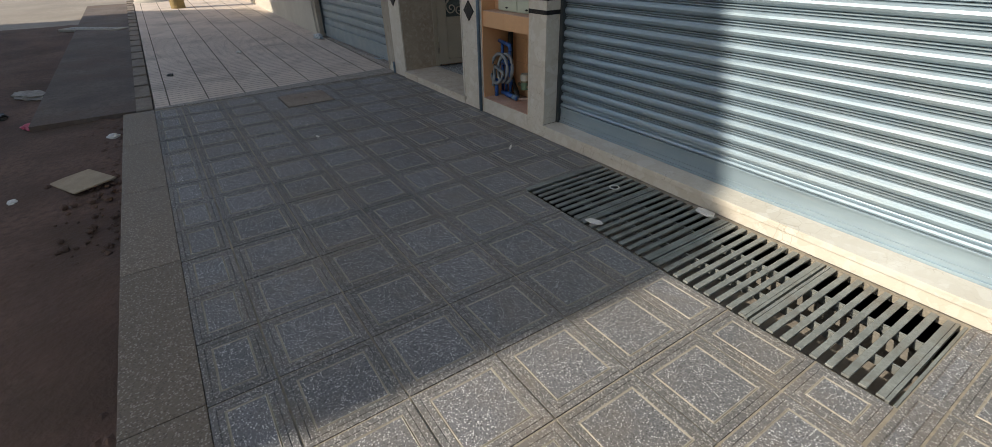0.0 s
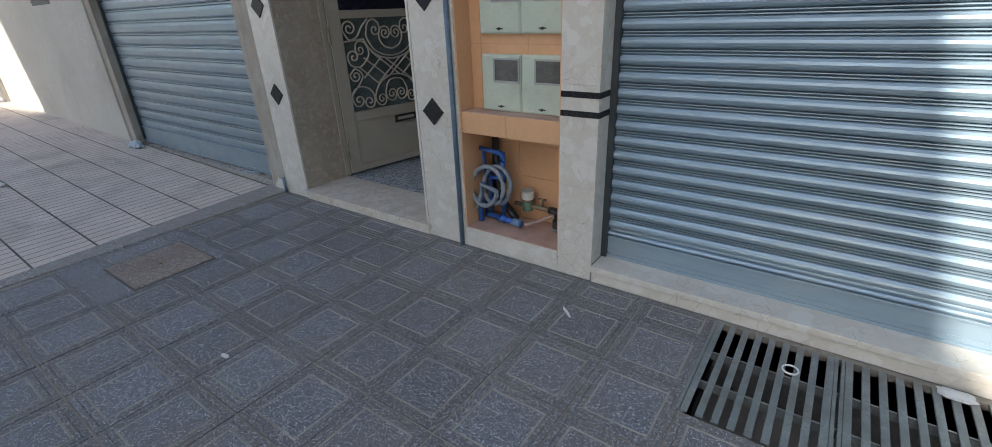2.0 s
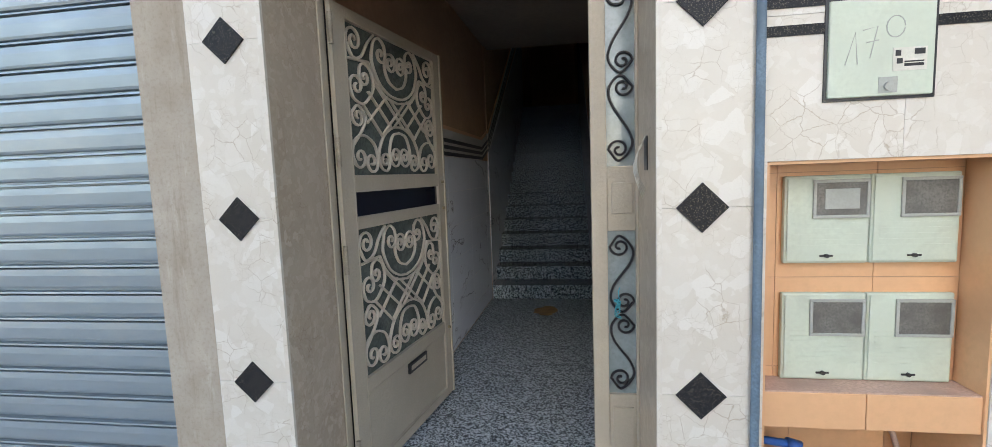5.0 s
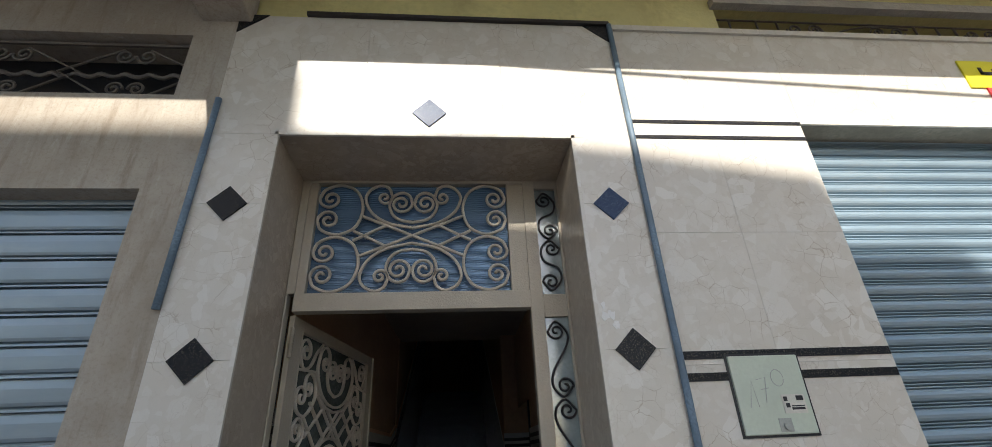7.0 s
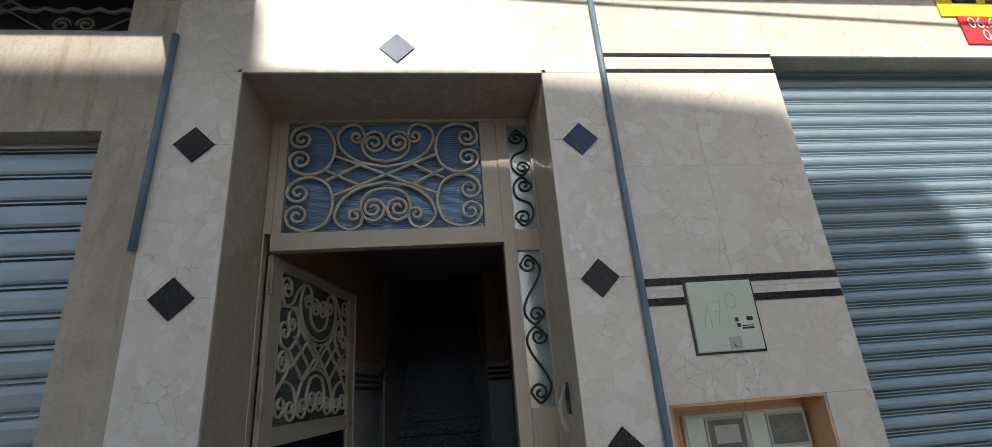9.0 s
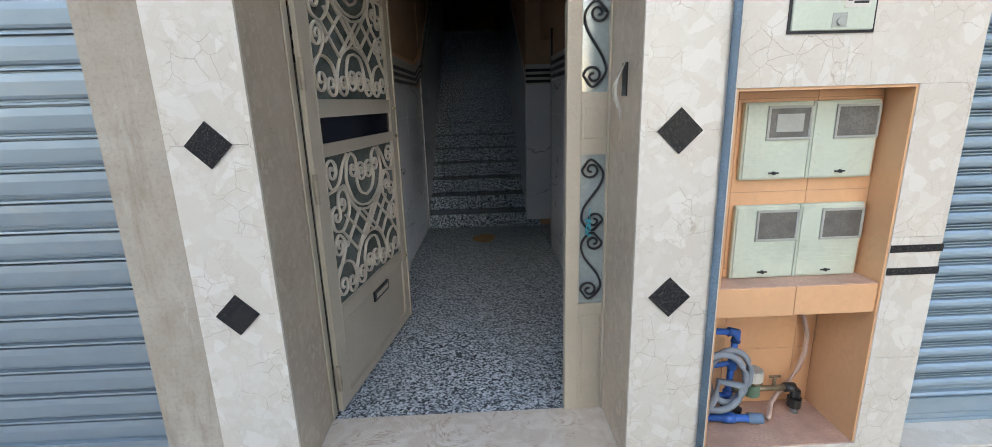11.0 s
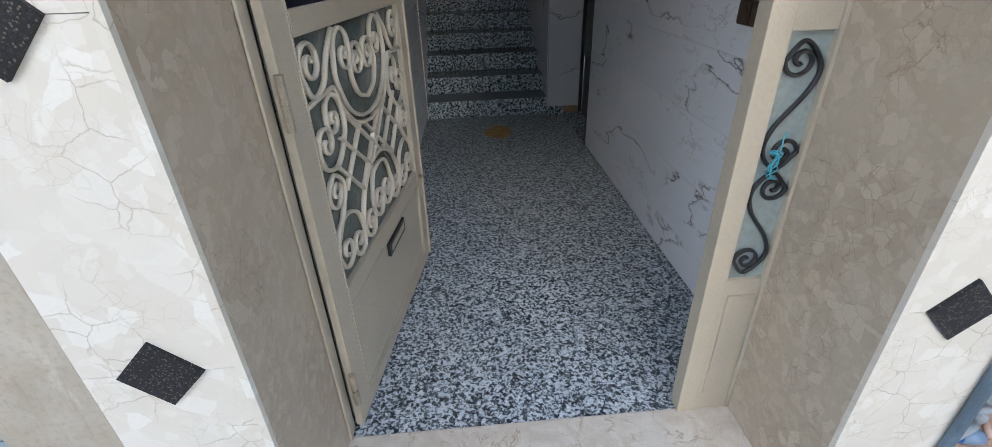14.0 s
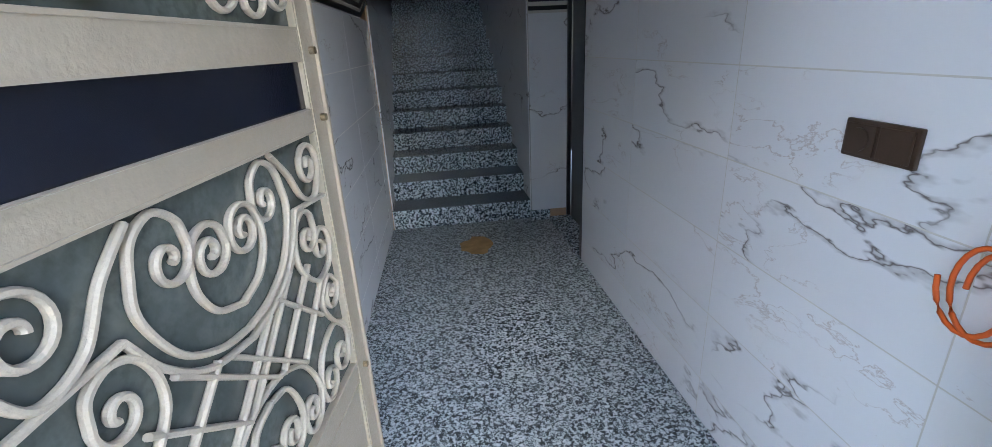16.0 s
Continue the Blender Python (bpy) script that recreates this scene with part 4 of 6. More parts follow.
lp("edge_strip", DOOR, (LEAFW, LEAFW + 0.014, -0.028, -0.006, 0.095, 2.34))
lp("pane", BLACK_GLASS, (G0, G1, -0.008, -0.002, 1.39, 1.505), 0, "dark glossy glass strip")
lp("pane", FROST, (G0, G1, -0.002, 0.002, 1.585, 2.285), 0, "greenish frosted glass behind the grille")
lp("pane", FROST, (G0, G1, -0.002, 0.002, 0.605, 1.33), 0, "greenish frosted glass behind the grille")
slot = lp("letter_slot", BLACK_PLASTIC, (0.50, 0.72, -0.026, -0.012, 0.455, 0.515), 0.003, "black letter slot with a pale rim")
lp("flap", DOOR, (0.52, 0.70, -0.028, -0.026, 0.472, 0.498), 0, parent=slot)
for z in (1.505, 1.577, 1.33, 1.382, 0.527, 0.597, 2.287):
    lp("bead", DOOR, (G0 + 0.002, G1 - 0.002, -0.0225, -0.0201, z, z + 0.006), 0)
for x_ in (G0 - 0.012, G1 + 0.006):
    lp("bead", DOOR, (x_, x_ + 0.006, -0.0225, -0.0201, 0.16, 2.28), 0)
for z in (0.15, 0.513):
    lp("bead", DOOR, (G0 + 0.008, G1 - 0.008, -0.017, -0.0121, z + 0.004, z + 0.012), 0)
for z in (0.22, 1.14, 1.62, 2.15):
    bm = bmesh.new()
    sweep(bm, [(-0.014, -0.026, z - ZB), (-0.014, -0.026, z + 0.062 - ZB)], 0.011, 12)
    sweep(bm, [(-0.014, -0.026, z + 0.065 - ZB), (-0.014, -0.026, z + 0.13 - ZB)], 0.011, 12)
    sweep(bm, [(-0.014, -0.026, z + 0.06 - ZB), (-0.014, -0.026, z + 0.068 - ZB)], 0.0075, 12)
    part("hinge", bm, HINGE, leaf, "aged steel hinge barrel")
for z in (0.555, 1.36, 1.53):
    bm = bmesh.new()
    sweep(bm, [(LEAFW - 0.03, -0.034, z - ZB), (LEAFW - 0.03, -0.018, z - ZB)], 0.010, 10)
    part("knob", bm, BRASS, leaf, "small metal lock knob")


def grille(x0, x1, z0, z1):
    """Scrollwork: a double cup above, a lattice, an arch below, curls along the sides."""
    w, h = x1 - x0, z1 - z0
    P = []
    for m in (0, 1):
        g = 1 if m == 0 else -1
        Q = lambda u, v: (x0 + w * (u if m == 0 else 1 - u), z1 - h * v)
        # top corner S
        P.append(curled([Q(0.01, 0.13), Q(0.06, 0.215), Q(0.14, 0.19), Q(0.2, 0.09), Q(0.27, 0.01)], (Q(0.075, 0.1), -1.55 * g)))
        # outer cup, curled in at the top
        P.append(curled([Q(0.385, 0.10), Q(0.373, 0.05), Q(0.325, 0.015), Q(0.272, 0.045), Q(0.248, 0.11), Q(0.24, 0.2), Q(0.3, 0.33), Q(0.4, 0.4), Q(0.5, 0.42)], (Q(0.335, 0.125), -1.2 * g)))
        # kinked bar along the cup
        P.append([Q(0.0, 0.235), Q(0.2, 0.215)] + smooth_path([Q(0.2, 0.215), Q(0.26, 0.33), Q(0.36, 0.42), Q(0.5, 0.455)]))
        # inner cup
        P.append(curled([Q(0.492, 0.165), Q(0.478, 0.115), Q(0.44, 0.095), Q(0.397, 0.115), Q(0.374, 0.17), Q(0.378, 0.24), Q(0.42, 0.31), Q(0.5, 0.345)], (Q(0.44, 0.165), -1.25 * g)))
        # C on the side
        P.append(curled([Q(0.108, 0.32), Q(0.12, 0.26), Q(0.165, 0.235), Q(0.215, 0.265), Q(0.24, 0.34), Q(0.225, 0.42), Q(0.14, 0.51), Q(0.05, 0.49), Q(0.02, 0.42)], (Q(0.155, 0.33), 1.2 * g), (Q(0.08, 0.40), -1.25 * g)))
        # small S under it
        P.append(curled([Q(0.02, 0.585), Q(0.08, 0.53), Q(0.145, 0.6), Q(0.11, 0.69), Q(0.02, 0.8)], (Q(0.075, 0.605), 1.25 * g)))
        # bottom corner arch
        P.append(curled([Q(0.03, 0.93), Q(0.005, 0.85), Q(0.04, 0.76), Q(0.12, 0.73), Q(0.21, 0.78), Q(0.245, 0.88), Q(0.23, 0.96)], (Q(0.075, 0.88), 1.2 * g), (Q(0.185, 0.91), -1.25 * g)))
        # middle arch
        P.append(curled([Q(0.372, 0.90), Q(0.36, 0.955), Q(0.32, 0.975), Q(0.272, 0.94), Q(0.258, 0.85), Q(0.32, 0.72), Q(0.42, 0.65), Q(0.5, 0.635)], (Q(0.325, 0.90), 1.25 * g)))
        P.append(curled([Q(0.495, 0.86), Q(0.48, 0.92), Q(0.44, 0.94), Q(0.395, 0.91), Q(0.376, 0.83), Q(0.42, 0.71), Q(0.5, 0.68)], (Q(0.445, 0.86), 1.25 * g)))
        # lattice
        for a, b in (((0.13, 0.52), (0.31, 0.72)), ((0.185, 0.42), (0.42, 0.655)), ((0.27, 0.36), (0.56, 0.645)), ((0.42, 0.445), (0.69, 0.71)), ((0.62, 0.42), (0.84, 0.64))):
            P.append([Q(*a), Q(*b)])
    return P


for z0, z1 in ((0.607, 1.328), (1.587, 2.283)):
    ironwork("scroll", grille(G0, G1, z0, z1), IRON, leaf, 0.0120, -0.019, -0.003, (0, 0, -ZB))
leaf.rotation_euler.z = math.atan2(1.0, 0.172)

# meter niche
structure("niche_backing", PEACH_JOINT, [(0.99, 1.63, 0.303, 0.34, 0.125, 0.72)])
structure("niche_backing_upper", PEACH_JOINT, [(0.99, 1.63, 0.134, 0.30, 0.72, 1.572)])
structure("niche_side", PEACH, [(0.988, 0.998, 0.005, 0.30, 0.129, 1.57)], label="peach glazed tile side of the meter niche")
structure("niche_side", PEACH, [(1.622, 1.632, 0.005, 0.30, 0.129, 1.57)], label="peach glazed tile side of the meter niche")
structure("niche_top", PEACH, [(0.998, 1.622, 0.005, 0.13, 1.562, 1.572)])
niche_wall = empty("niche_tiles", (0, 0, 0), kind="structure", label="peach glazed tiles at the back of the meter niche")
for y_, xs_, zs_ in ((0.30, (0.999, 1.20, 1.53, 1.621), (0.132, 0.41, 0.61, 0.719)), (0.13, (0.999, 1.07, 1.37, 1.621), (0.837, 0.875, 1.185, 1.535, 1.561))):
    for xa, xb in zip(xs_, xs_[1:]):
        for za, zb in zip(zs_, zs_[1:]):
            box_part("tile", PEACH, niche_wall, (xa + 0.001, xb - 0.001, y_, y_ + 0.004, za + 0.001, zb - 0.001))
structure("niche_floor", PINKISH, [(0.998, 1.622, 0.003, 0.30, 0.12, 0.131)])
structure("niche_shelf", PEACH, [(0.998, 1.299, 0.012, 0.14, 0.715, 0.833)], 0.003, "peach tiled shelf between the meters and the pipes")
structure("niche_shelf", PEACH, [(1.301, 1.622, 0.012, 0.14, 0.715, 0.833)], 0.003, "peach tiled shelf between the meters and the pipes")
structure("niche_shelf_top", PINKISH, [(0.998, 1.622, 0.016, 0.133, 0.833, 0.837)])


def meter_box(x, z, w=0.255, h=0.31, label=""):
    ob = empty("meter_box", (x, 0.13, z), label=label or "pale green plastic electricity meter box with a dusty window", category="meter box", group="meter boxes in the niche")
    bm = bmesh.new()
    box(bm, -w / 2, w / 2, -0.022, 0, -h / 2, h / 2, 0.006)
    part("case", bm, GREEN_BOX, ob)
    bm = bmesh.new()
    box(bm, -w / 2 + 0.008, w / 2 - 0.008, -0.027, -0.022, -h / 2 + 0.008, h / 2 - 0.008, 0.002)
    part("door", bm, GREEN_BOX, ob)
    for k in range(7):
        bm = bmesh.new()
        zz = -h * 0.3 + k * 0.018
        box(bm, -w * 0.4, w * 0.4, -0.0285, -0.027, zz, zz + 0.004)
        part("rib", bm, GREEN_BOX, ob)
    bm = bmesh.new()
    x0, x1, z0, z1 = -0.045, 0.122, 0.005, 0.13
    for b in ((x0, x1, z0, z0 + 0.01), (x0, x1, z1 - 0.01, z1), (x0, x0 + 0.01, z0 + 0.01, z1 - 0.01), (x1 - 0.01, x1, z0 + 0.01, z1 - 0.01)):
        box(bm, b[0], b[1], -0.034, -0.027, b[2], b[3], 0.002)
    part("window_rim", bm, RIM, ob)
    bm = bmesh.new()
    box(bm, x0 + 0.01, x1 - 0.01, -0.031, -0.027, z0 + 0.01, z1 - 0.01)
    part("window", bm, SMOKE, ob, "dusty dark window")
    bm = bmesh.new()
    sweep(bm, [(0, -0.036, -h * 0.41), (0, -0.027, -h * 0.41)], 0.007, 8)
    box(bm, -0.02, 0.02, -0.031, -0.028, -h * 0.41 - 0.003, -h * 0.41 + 0.003)
    part("latch", bm, BLACK_PLASTIC, ob)
    if z > 1.2 and x < 1.3:
        bm = bmesh.new()
        box(bm, x0 + 0.035, x1 - 0.03, -0.0325, -0.031, z0 + 0.03, z1 - 0.03, 0.001)
        part("dial", bm, RIM, ob, "greyish dial behind the window")
    return ob


for z, h in ((0.987, 0.297), (1.379, 0.288)):
    for x in (1.213, 1.470):
        meter_box(x, z, 0.255, h, label="pale green plastic meter box with a dusty window, %s row" % ("upper" if z > 1.2 else "lower"))

cab = empty("meter_cabinet", (1.284, 0, 1.888), label="pale green cabinet marked 170 with a white sticker, in marble", category="meter box")
bm = bmesh.new()
box(bm, -0.138, 0.138, -0.012, 0.0, -0.138, 0.138, 0.004)
part("door", bm, GREEN_BOX, cab)
bm = bmesh.new()
for b in ((-0.147, 0.147, -0.147, -0.139), (-0.147, 0.147, 0.139, 0.147), (-0.147, -0.139, -0.139, 0.139), (0.139, 0.147, -0.139, 0.139)):
    box(bm, b[0], b[1], -0.005, 0.0, b[2], b[3])
part("frame", bm, BLACK_LINE, cab)
bm = bmesh.new()
box(bm, -0.005, 0.045, -0.014, -0.012, -0.13, -0.085, 0.001)
sweep(bm, [(0.02, -0.022, -0.112), (0.02, -0.012, -0.112)], 0.012, 10)
part("lock", bm, RIM, cab)
bm = bmesh.new()
box(bm, 0.03, 0.118, -0.0135, -0.012, -0.07, -0.005)
sticker = part("sticker", bm, METER_WHITE, cab, "white printed sticker")
bm = bmesh.new()
for b in ((0.036, 0.05, -0.028, -0.012), (0.085, 0.112, -0.026, -0.01), (0.06, 0.11, -0.047, -0.043), (0.06, 0.11, -0.058, -0.05), (0.04, 0.055, -0.05, -0.035)):
    box(bm, b[0], b[1], -0.0145, -0.0135, b[2], b[3])
part("print", bm, BLACK_LINE, cab)
bm = bmesh.new()
for p in ([(-0.095, -0.045), (-0.07, 0.045), (-0.062, -0.045)], [(-0.05, 0.05), (-0.012, 0.058), (-0.03, -0.03)], [(-0.04, 0.015), (-0.008, 0.02)], arc(0.035, 0.055, 0.024, 0.03, 0, 350)):
    ribbon(bm, p, 0.003, -0.0132, -0.012)
part("number", bm, RIM, cab, "hand-drawn number 170")

# water pipes in the niche
W = empty("water_pipes", (1.05, 0.2, 0.131), label="blue plastic water pipes standing in the niche", category="pipe")


def wp(name, pts, r, mat, parent=None, label="", sides=10):
    par = parent or W
    base = Vector((1.08, 0.2, 0.131))
    bm = bmesh.new()
    sweep(bm, [Vector(p) - base for p in pts], r, sides)
    return part(name, bm, mat, par, label, smooth=True)


wp("standpipe", [(1.03, 0.2, 0.131), (1.03, 0.2, 0.58)], 0.013, BLUE)
wp("standpipe", [(1.068, 0.21, 0.131), (1.068, 0.21, 0.45)], 0.013, BLUE)
wp("cross_pipe", [(1.01, 0.17, 0.59), (1.18, 0.16, 0.575)], 0.014, BLUE)
wp("elbow", [(1.165, 0.16, 0.578), (1.2, 0.16, 0.572), (1.2, 0.16, 0.53)], 0.021, BLUE)
wp("drop_pipe", [(1.198, 0.16, 0.54), (1.19, 0.17, 0.18)], 0.014, BLUE)
wp("tee", [(1.197, 0.16, 0.455), (1.196, 0.16, 0.40)], 0.02, BLUE)
wp("tee", [(1.194, 0.17, 0.29), (1.193, 0.17, 0.25)], 0.02, BLUE)
wp("cross_pipe", [(1.06, 0.18, 0.40), (1.195, 0.16, 0.43)], 0.012, BLUE)
wp("cross_pipe", [(1.08, 0.19, 0.255), (1.195, 0.165, 0.27)], 0.012, BLUE)
wp("standpipe", [(1.015, 0.13, 0.131), (1.015, 0.13, 0.62)], 0.013, BLUE)
wp("standpipe", [(1.05, 0.12, 0.131), (1.05, 0.12, 0.27)], 0.017, BLUE)
wp("coupling", [(1.05, 0.12, 0.235), (1.05, 0.12, 0.28)], 0.021, BLUE)
wp("foot_pipe", [(1.08, 0.16, 0.165), (1.34, 0.13, 0.165)], 0.017, BLUE)
wp("coupling", [(1.17, 0.15, 0.165), (1.22, 0.145, 0.165)], 0.024, BLUE)
wp("coupling", [(1.28, 0.14, 0.165), (1.34, 0.13, 0.165)], 0.024, plain("grey_blue_coupling", (0.14, 0.22, 0.32), 0.5))
wp("black_pipe", [(1.085, 0.25, 0.72), (1.085, 0.25, 0.30), (1.2, 0.22, 0.2), (1.27, 0.19, 0.16)], 0.022, BLACK_PLASTIC)


def thing_tube(name, pts, r, mat, label, category, sides=8):
    o = Vector(pts[0])
    bm = bmesh.new()
    sweep(bm, [Vector(p) - o for p in pts], r, sides)
    ob = part(name, bm, mat, None, smooth=True)
    ob.location = o
    return tagged(ob, label, category)


coil = []
for k in range(66):
    a = radians(k * 12 - 60)
    rr = 0.094 + 0.02 * math.sin(k * 0.17)
    coil.append((1.115 + rr * math.cos(a) + 0.024 * math.sin(k * 0.09), 0.14 - 0.0009 * k + 0.014 * math.sin(a), 0.365 + rr * 1.2 * math.sin(a)))
coil += [(1.065, 0.075, 0.40), (1.062, 0.075, 0.33), (1.04, 0.08, 0.27), (1.02, 0.085, 0.225)]
thing_tube("hose", coil, 0.0145, GREY_HOSE, "coiled grey rubber hose hung over the blue pipes", "hose")
thing_tube("hose", [(1.40, 0.287, 0.72), (1.45, 0.28, 0.69), (1.50, 0.275, 0.64), (1.54, 0.27, 0.57), (1.562, 0.265, 0.49), (1.56, 0.262, 0.40), (1.535, 0.26, 0.32), (1.50, 0.258, 0.26), (1.45, 0.25, 0.205), (1.40, 0.22, 0.175), (1.36, 0.16, 0.166), (1.335, 0.13, 0.165)], 0.0105, PINK_HOSE, "thin dusty pinkish hose curving down the peach tiles", "hose")

meter = empty("water_meter", (1.305, 0.22, 0.255), label="round water meter with white cap, green body and brass fittings", category="water meter")
for name, z0, z1, r, mat in (("body", -0.03, 0.035, 0.034, METER_GREEN), ("collar", 0.035, 0.046, 0.04, BRASS), ("cap", 0.046, 0.095, 0.041, METER_WHITE), ("lid", 0.095, 0.102, 0.038, RIM)):
    bm = bmesh.new()
    bmesh.ops.create_cone(bm, cap_ends=True, segments=22, radius1=r, radius2=r * 0.97, depth=z1 - z0, matrix=Matrix.Translation((0, 0, (z0 + z1) / 2)))
    bmesh.ops.bevel(bm, geom=[e for e in bm.edges if abs(e.verts[0].co.z - e.verts[1].co.z) < 1e-4], offset=0.004, segments=2, affect="EDGES")
    part(name, bm, mat, meter)
bm = bmesh.new()
sweep(bm, [(-0.09, 0, 0.0), (0.18, 0.0, 0.0)], 0.014, 10)
part("brass_pipe", bm, BRASS, meter, smooth=True)
bm = bmesh.new()
sweep(bm, [(0.10, 0, 0.0), (0.10, 0, 0.055)], 0.008, 8)
sweep(bm, [(0.075, 0, 0.058), (0.125, 0, 0.058)], 0.006, 8)
part("tap", bm, BRASS, meter, smooth=True)
bm = bmesh.new()
sweep(bm, [(0.15, 0, 0.0), (0.19, 0, 0.0), (0.205, 0, -0.02), (0.205, 0, -0.06)], 0.022, 10)
part("elbow", bm, BLACK_PLASTIC, meter, smooth=True)
bm = bmesh.new()
sweep(bm, [(0.205, 0, -0.055), (0.205, 0, -0.10)], 0.03, 12)
part("nut", bm, BLACK_PLASTIC, meter)
bm = bmesh.new()
sweep(bm, [(0.205, 0, -0.10), (0.2, -0.03, -0.168)], 0.016, 10)
part("outlet", bm, plain("mortar_splashed_pipe", (0.16, 0.16, 0.155), 0.8, vary=0.6, scale=18), meter, smooth=True)

# electrical wires in the small hole of the right reveal
hole = empty("wire_box", (0.664, 0.2, 1.62), label="open wall hole with loose pale wires in the doorway reveal", category="wiring")
# Black plate paints the shade inside the hole.
box_part("recess", BLACK_LINE, hole, (-0.004, 0.0, -0.03, 0.03, -0.06, 0.06))
for k in range(4):
    bm = bmesh.new()
    pts = [(-0.006 - 0.03 * math.sin(a * 0.5) - 0.003 * k, -0.01 + 0.012 * k * math.sin(a), 0.06 - 0.19 * a / 6.28 - 0.01 * k) for a in np.linspace(0, 6.28, 14)]
    sweep(bm, pts, 0.0018, 5)
    part("wire", bm, METER_WHITE, hole)

# hall fittings
sw = empty("light_switch", (0.813, 0.994, 1.29), label="dark bronze double socket and switch on the veined tiles", category="light switch")
box_part("plate", SWITCH, sw, (-0.012, 0.0, -0.089, 0.089, -0.042, 0.042), 0.004)
box_part("rocker", SWITCH, sw, (-0.018, -0.012, -0.080, -0.004, -0.034, 0.034), 0.003)
box_part("rocker", SWITCH, sw, (-0.018, -0.012, 0.004, 0.080, -0.034, 0.034), 0.003)
bm = bmesh.new()
bmesh.ops.create_cone(bm, cap_ends=True, segments=20, radius1=0.026, radius2=0.026, depth=0.006, matrix=Matrix.Translation((-0.019, 0.042, 0)) @ Euler((0, radians(90), 0)).to_matrix().to_4x4())
part("socket", bm, SWITCH, sw)

cable = [(0.775, 0.68 + 0.055 * math.cos(a) + 0.004 * a, 1.08 + 0.085 * math.sin(a)) for a in np.linspace(0, 12.6, 44)]
thing_tube("cable_coil", cable, 0.005, ORANGE, "orange cable hanging in loops on the veined tiles inside the door", "cable")
structure("door_jamb", BLACK_LINE, [(0.815, 0.83, 3.05, 3.09, 0.07, 2.2), (0.965, 0.995, 3.925, 3.95, 0.07, 2.2)])
d = empty("side_door", (1.005, 3.09, 0.07), label="dark glossy side door in a recess of the hall", category="door")
box_part("leaf", BLACK_LINE, d, (-0.01, 0.03, 0.0, 0.81, 0.0, 2.13), 0.003)
bm = bmesh.new()
for z in (0.3, 0.95, 1.6):
    box(bm, -0.018, -0.01, 0.08, 0.12, z - 0.15, z + 0.15, 0.002)
part("bar", bm, ZINC, d, "thin pale metal bar")
structure("door_step", POLISHED, [(0.812, 0.99, 3.05, 3.93, 0.07, 0.10)])

# stripes of the hall wall: level, then rising with the stairs
def band(name, mat, z, h, d):
    bm = bmesh.new()
    ys = [0.46, 3.7, 4.02, 9.0]
    zs = [z, z, z + 0.1, z + 0.1 + 4.98 * 0.586]
    xs_ = [LW(0.46), LW(3.7), LW(4.02), -0.53]
    for (ya, za, xa), (yb, zb, xb) in zip(zip(ys, zs, xs_), list(zip(ys, zs, xs_))[1:]):
        if ya >= 4.0:
            xa = -0.53
        vs = [bm.verts.new(p) for p in ((xa, ya, za), (xb, yb, zb), (xb, yb, zb + h), (xa, ya, za + h), (xa + d, ya, za), (xb + d, yb, zb), (xb + d, yb, zb + h), (xa + d, ya, za + h))]
        for f in ((0, 1, 2, 3), (4, 7, 6, 5), (0, 4, 5, 1), (3, 2, 6, 7), (0, 3, 7, 4), (1, 5, 6, 2)):
            bm.faces.new([vs[i] for i in f])
    tagged(part(name, bm, mat), kind="structure")


band("band_white", WHITE_LINE, 1.73, 0.22, 0.008)
for z in (1.735, 1.79, 1.845):
    band("band_black", BLACK_LINE, z, 0.032, 0.011)
band("band_tan", PEACH, 1.95, 0.03, 0.011)
for z in (1.75, 1.81, 1.87):
    structure("band_right", BLACK_LINE, [(0.808, 0.815, 0.46, 3.04, z, z + 0.03), (0.662, 0.99, 3.948, 3.955, z, z + 0.03)])
structure("band_right_white", WHITE_LINE, [(0.815, 0.83, 0.46, 3.04, 1.73, 1.95), (0.662, 0.99, 3.955, 3.985, 1.73, 1.95)])
bm = bmesh.new()
extrude(bm, [(4.02, 0.07), (9.0, 2.99), (9.0, 4.6), (4.02, 1.82)], -0.532, -0.522, lambda u, v, w: (w, u, v))
tagged(part("stair_dado", bm, WHITE_TILE), "white veined tile beside the stairs", kind="structure")

bm = bmesh.new()
extrude(bm, [(4.02, 0.07), (9.0, 2.99), (9.0, 4.6), (4.02, 1.82)], 0.660, 0.668, lambda u, v, w: (w, u, v))
tagged(part("stair_dado", bm, WHITE_TILE), "white veined tile beside the stairs", kind="structure")

stain = bmesh.new()
rng = random.Random(5)
pts = []
for k in range(18):
    a = 2 * math.pi * k / 18
    r = 1 + rng.uniform(-0.18, 0.18)
    pts.append((0.12 * r * math.cos(a), 0.17 * r * math.sin(a)))
extrude(stain, pts, 0.0, 0.003, lambda u, v, w: (u, v, w))
ob = part("floor_rag", stain, STAIN)
ob.location = (0.13, 3.5, 0.071)
tagged(ob, "flat brown sticky patch on the speckled hall floor", "rag")

# teal cord tied in the side light
k = [(0.576 + 0.010 * math.sin(a * 3.1) + 0.004 * math.sin(a * 7.3), 0.378 + 0.008 * math.cos(a * 2.3), 1.0 + 0.038 * math.sin(a)) for a in np.linspace(0, 16, 90)]
k += [(0.582, 0.372, 1.045), (0.579, 0.37, 1.075), (0.585, 0.372, 1.09)]
thing_tube("cord_knot", k, 0.002, TEAL, "teal plastic cord knotted round the black ironwork", "cord", 5)

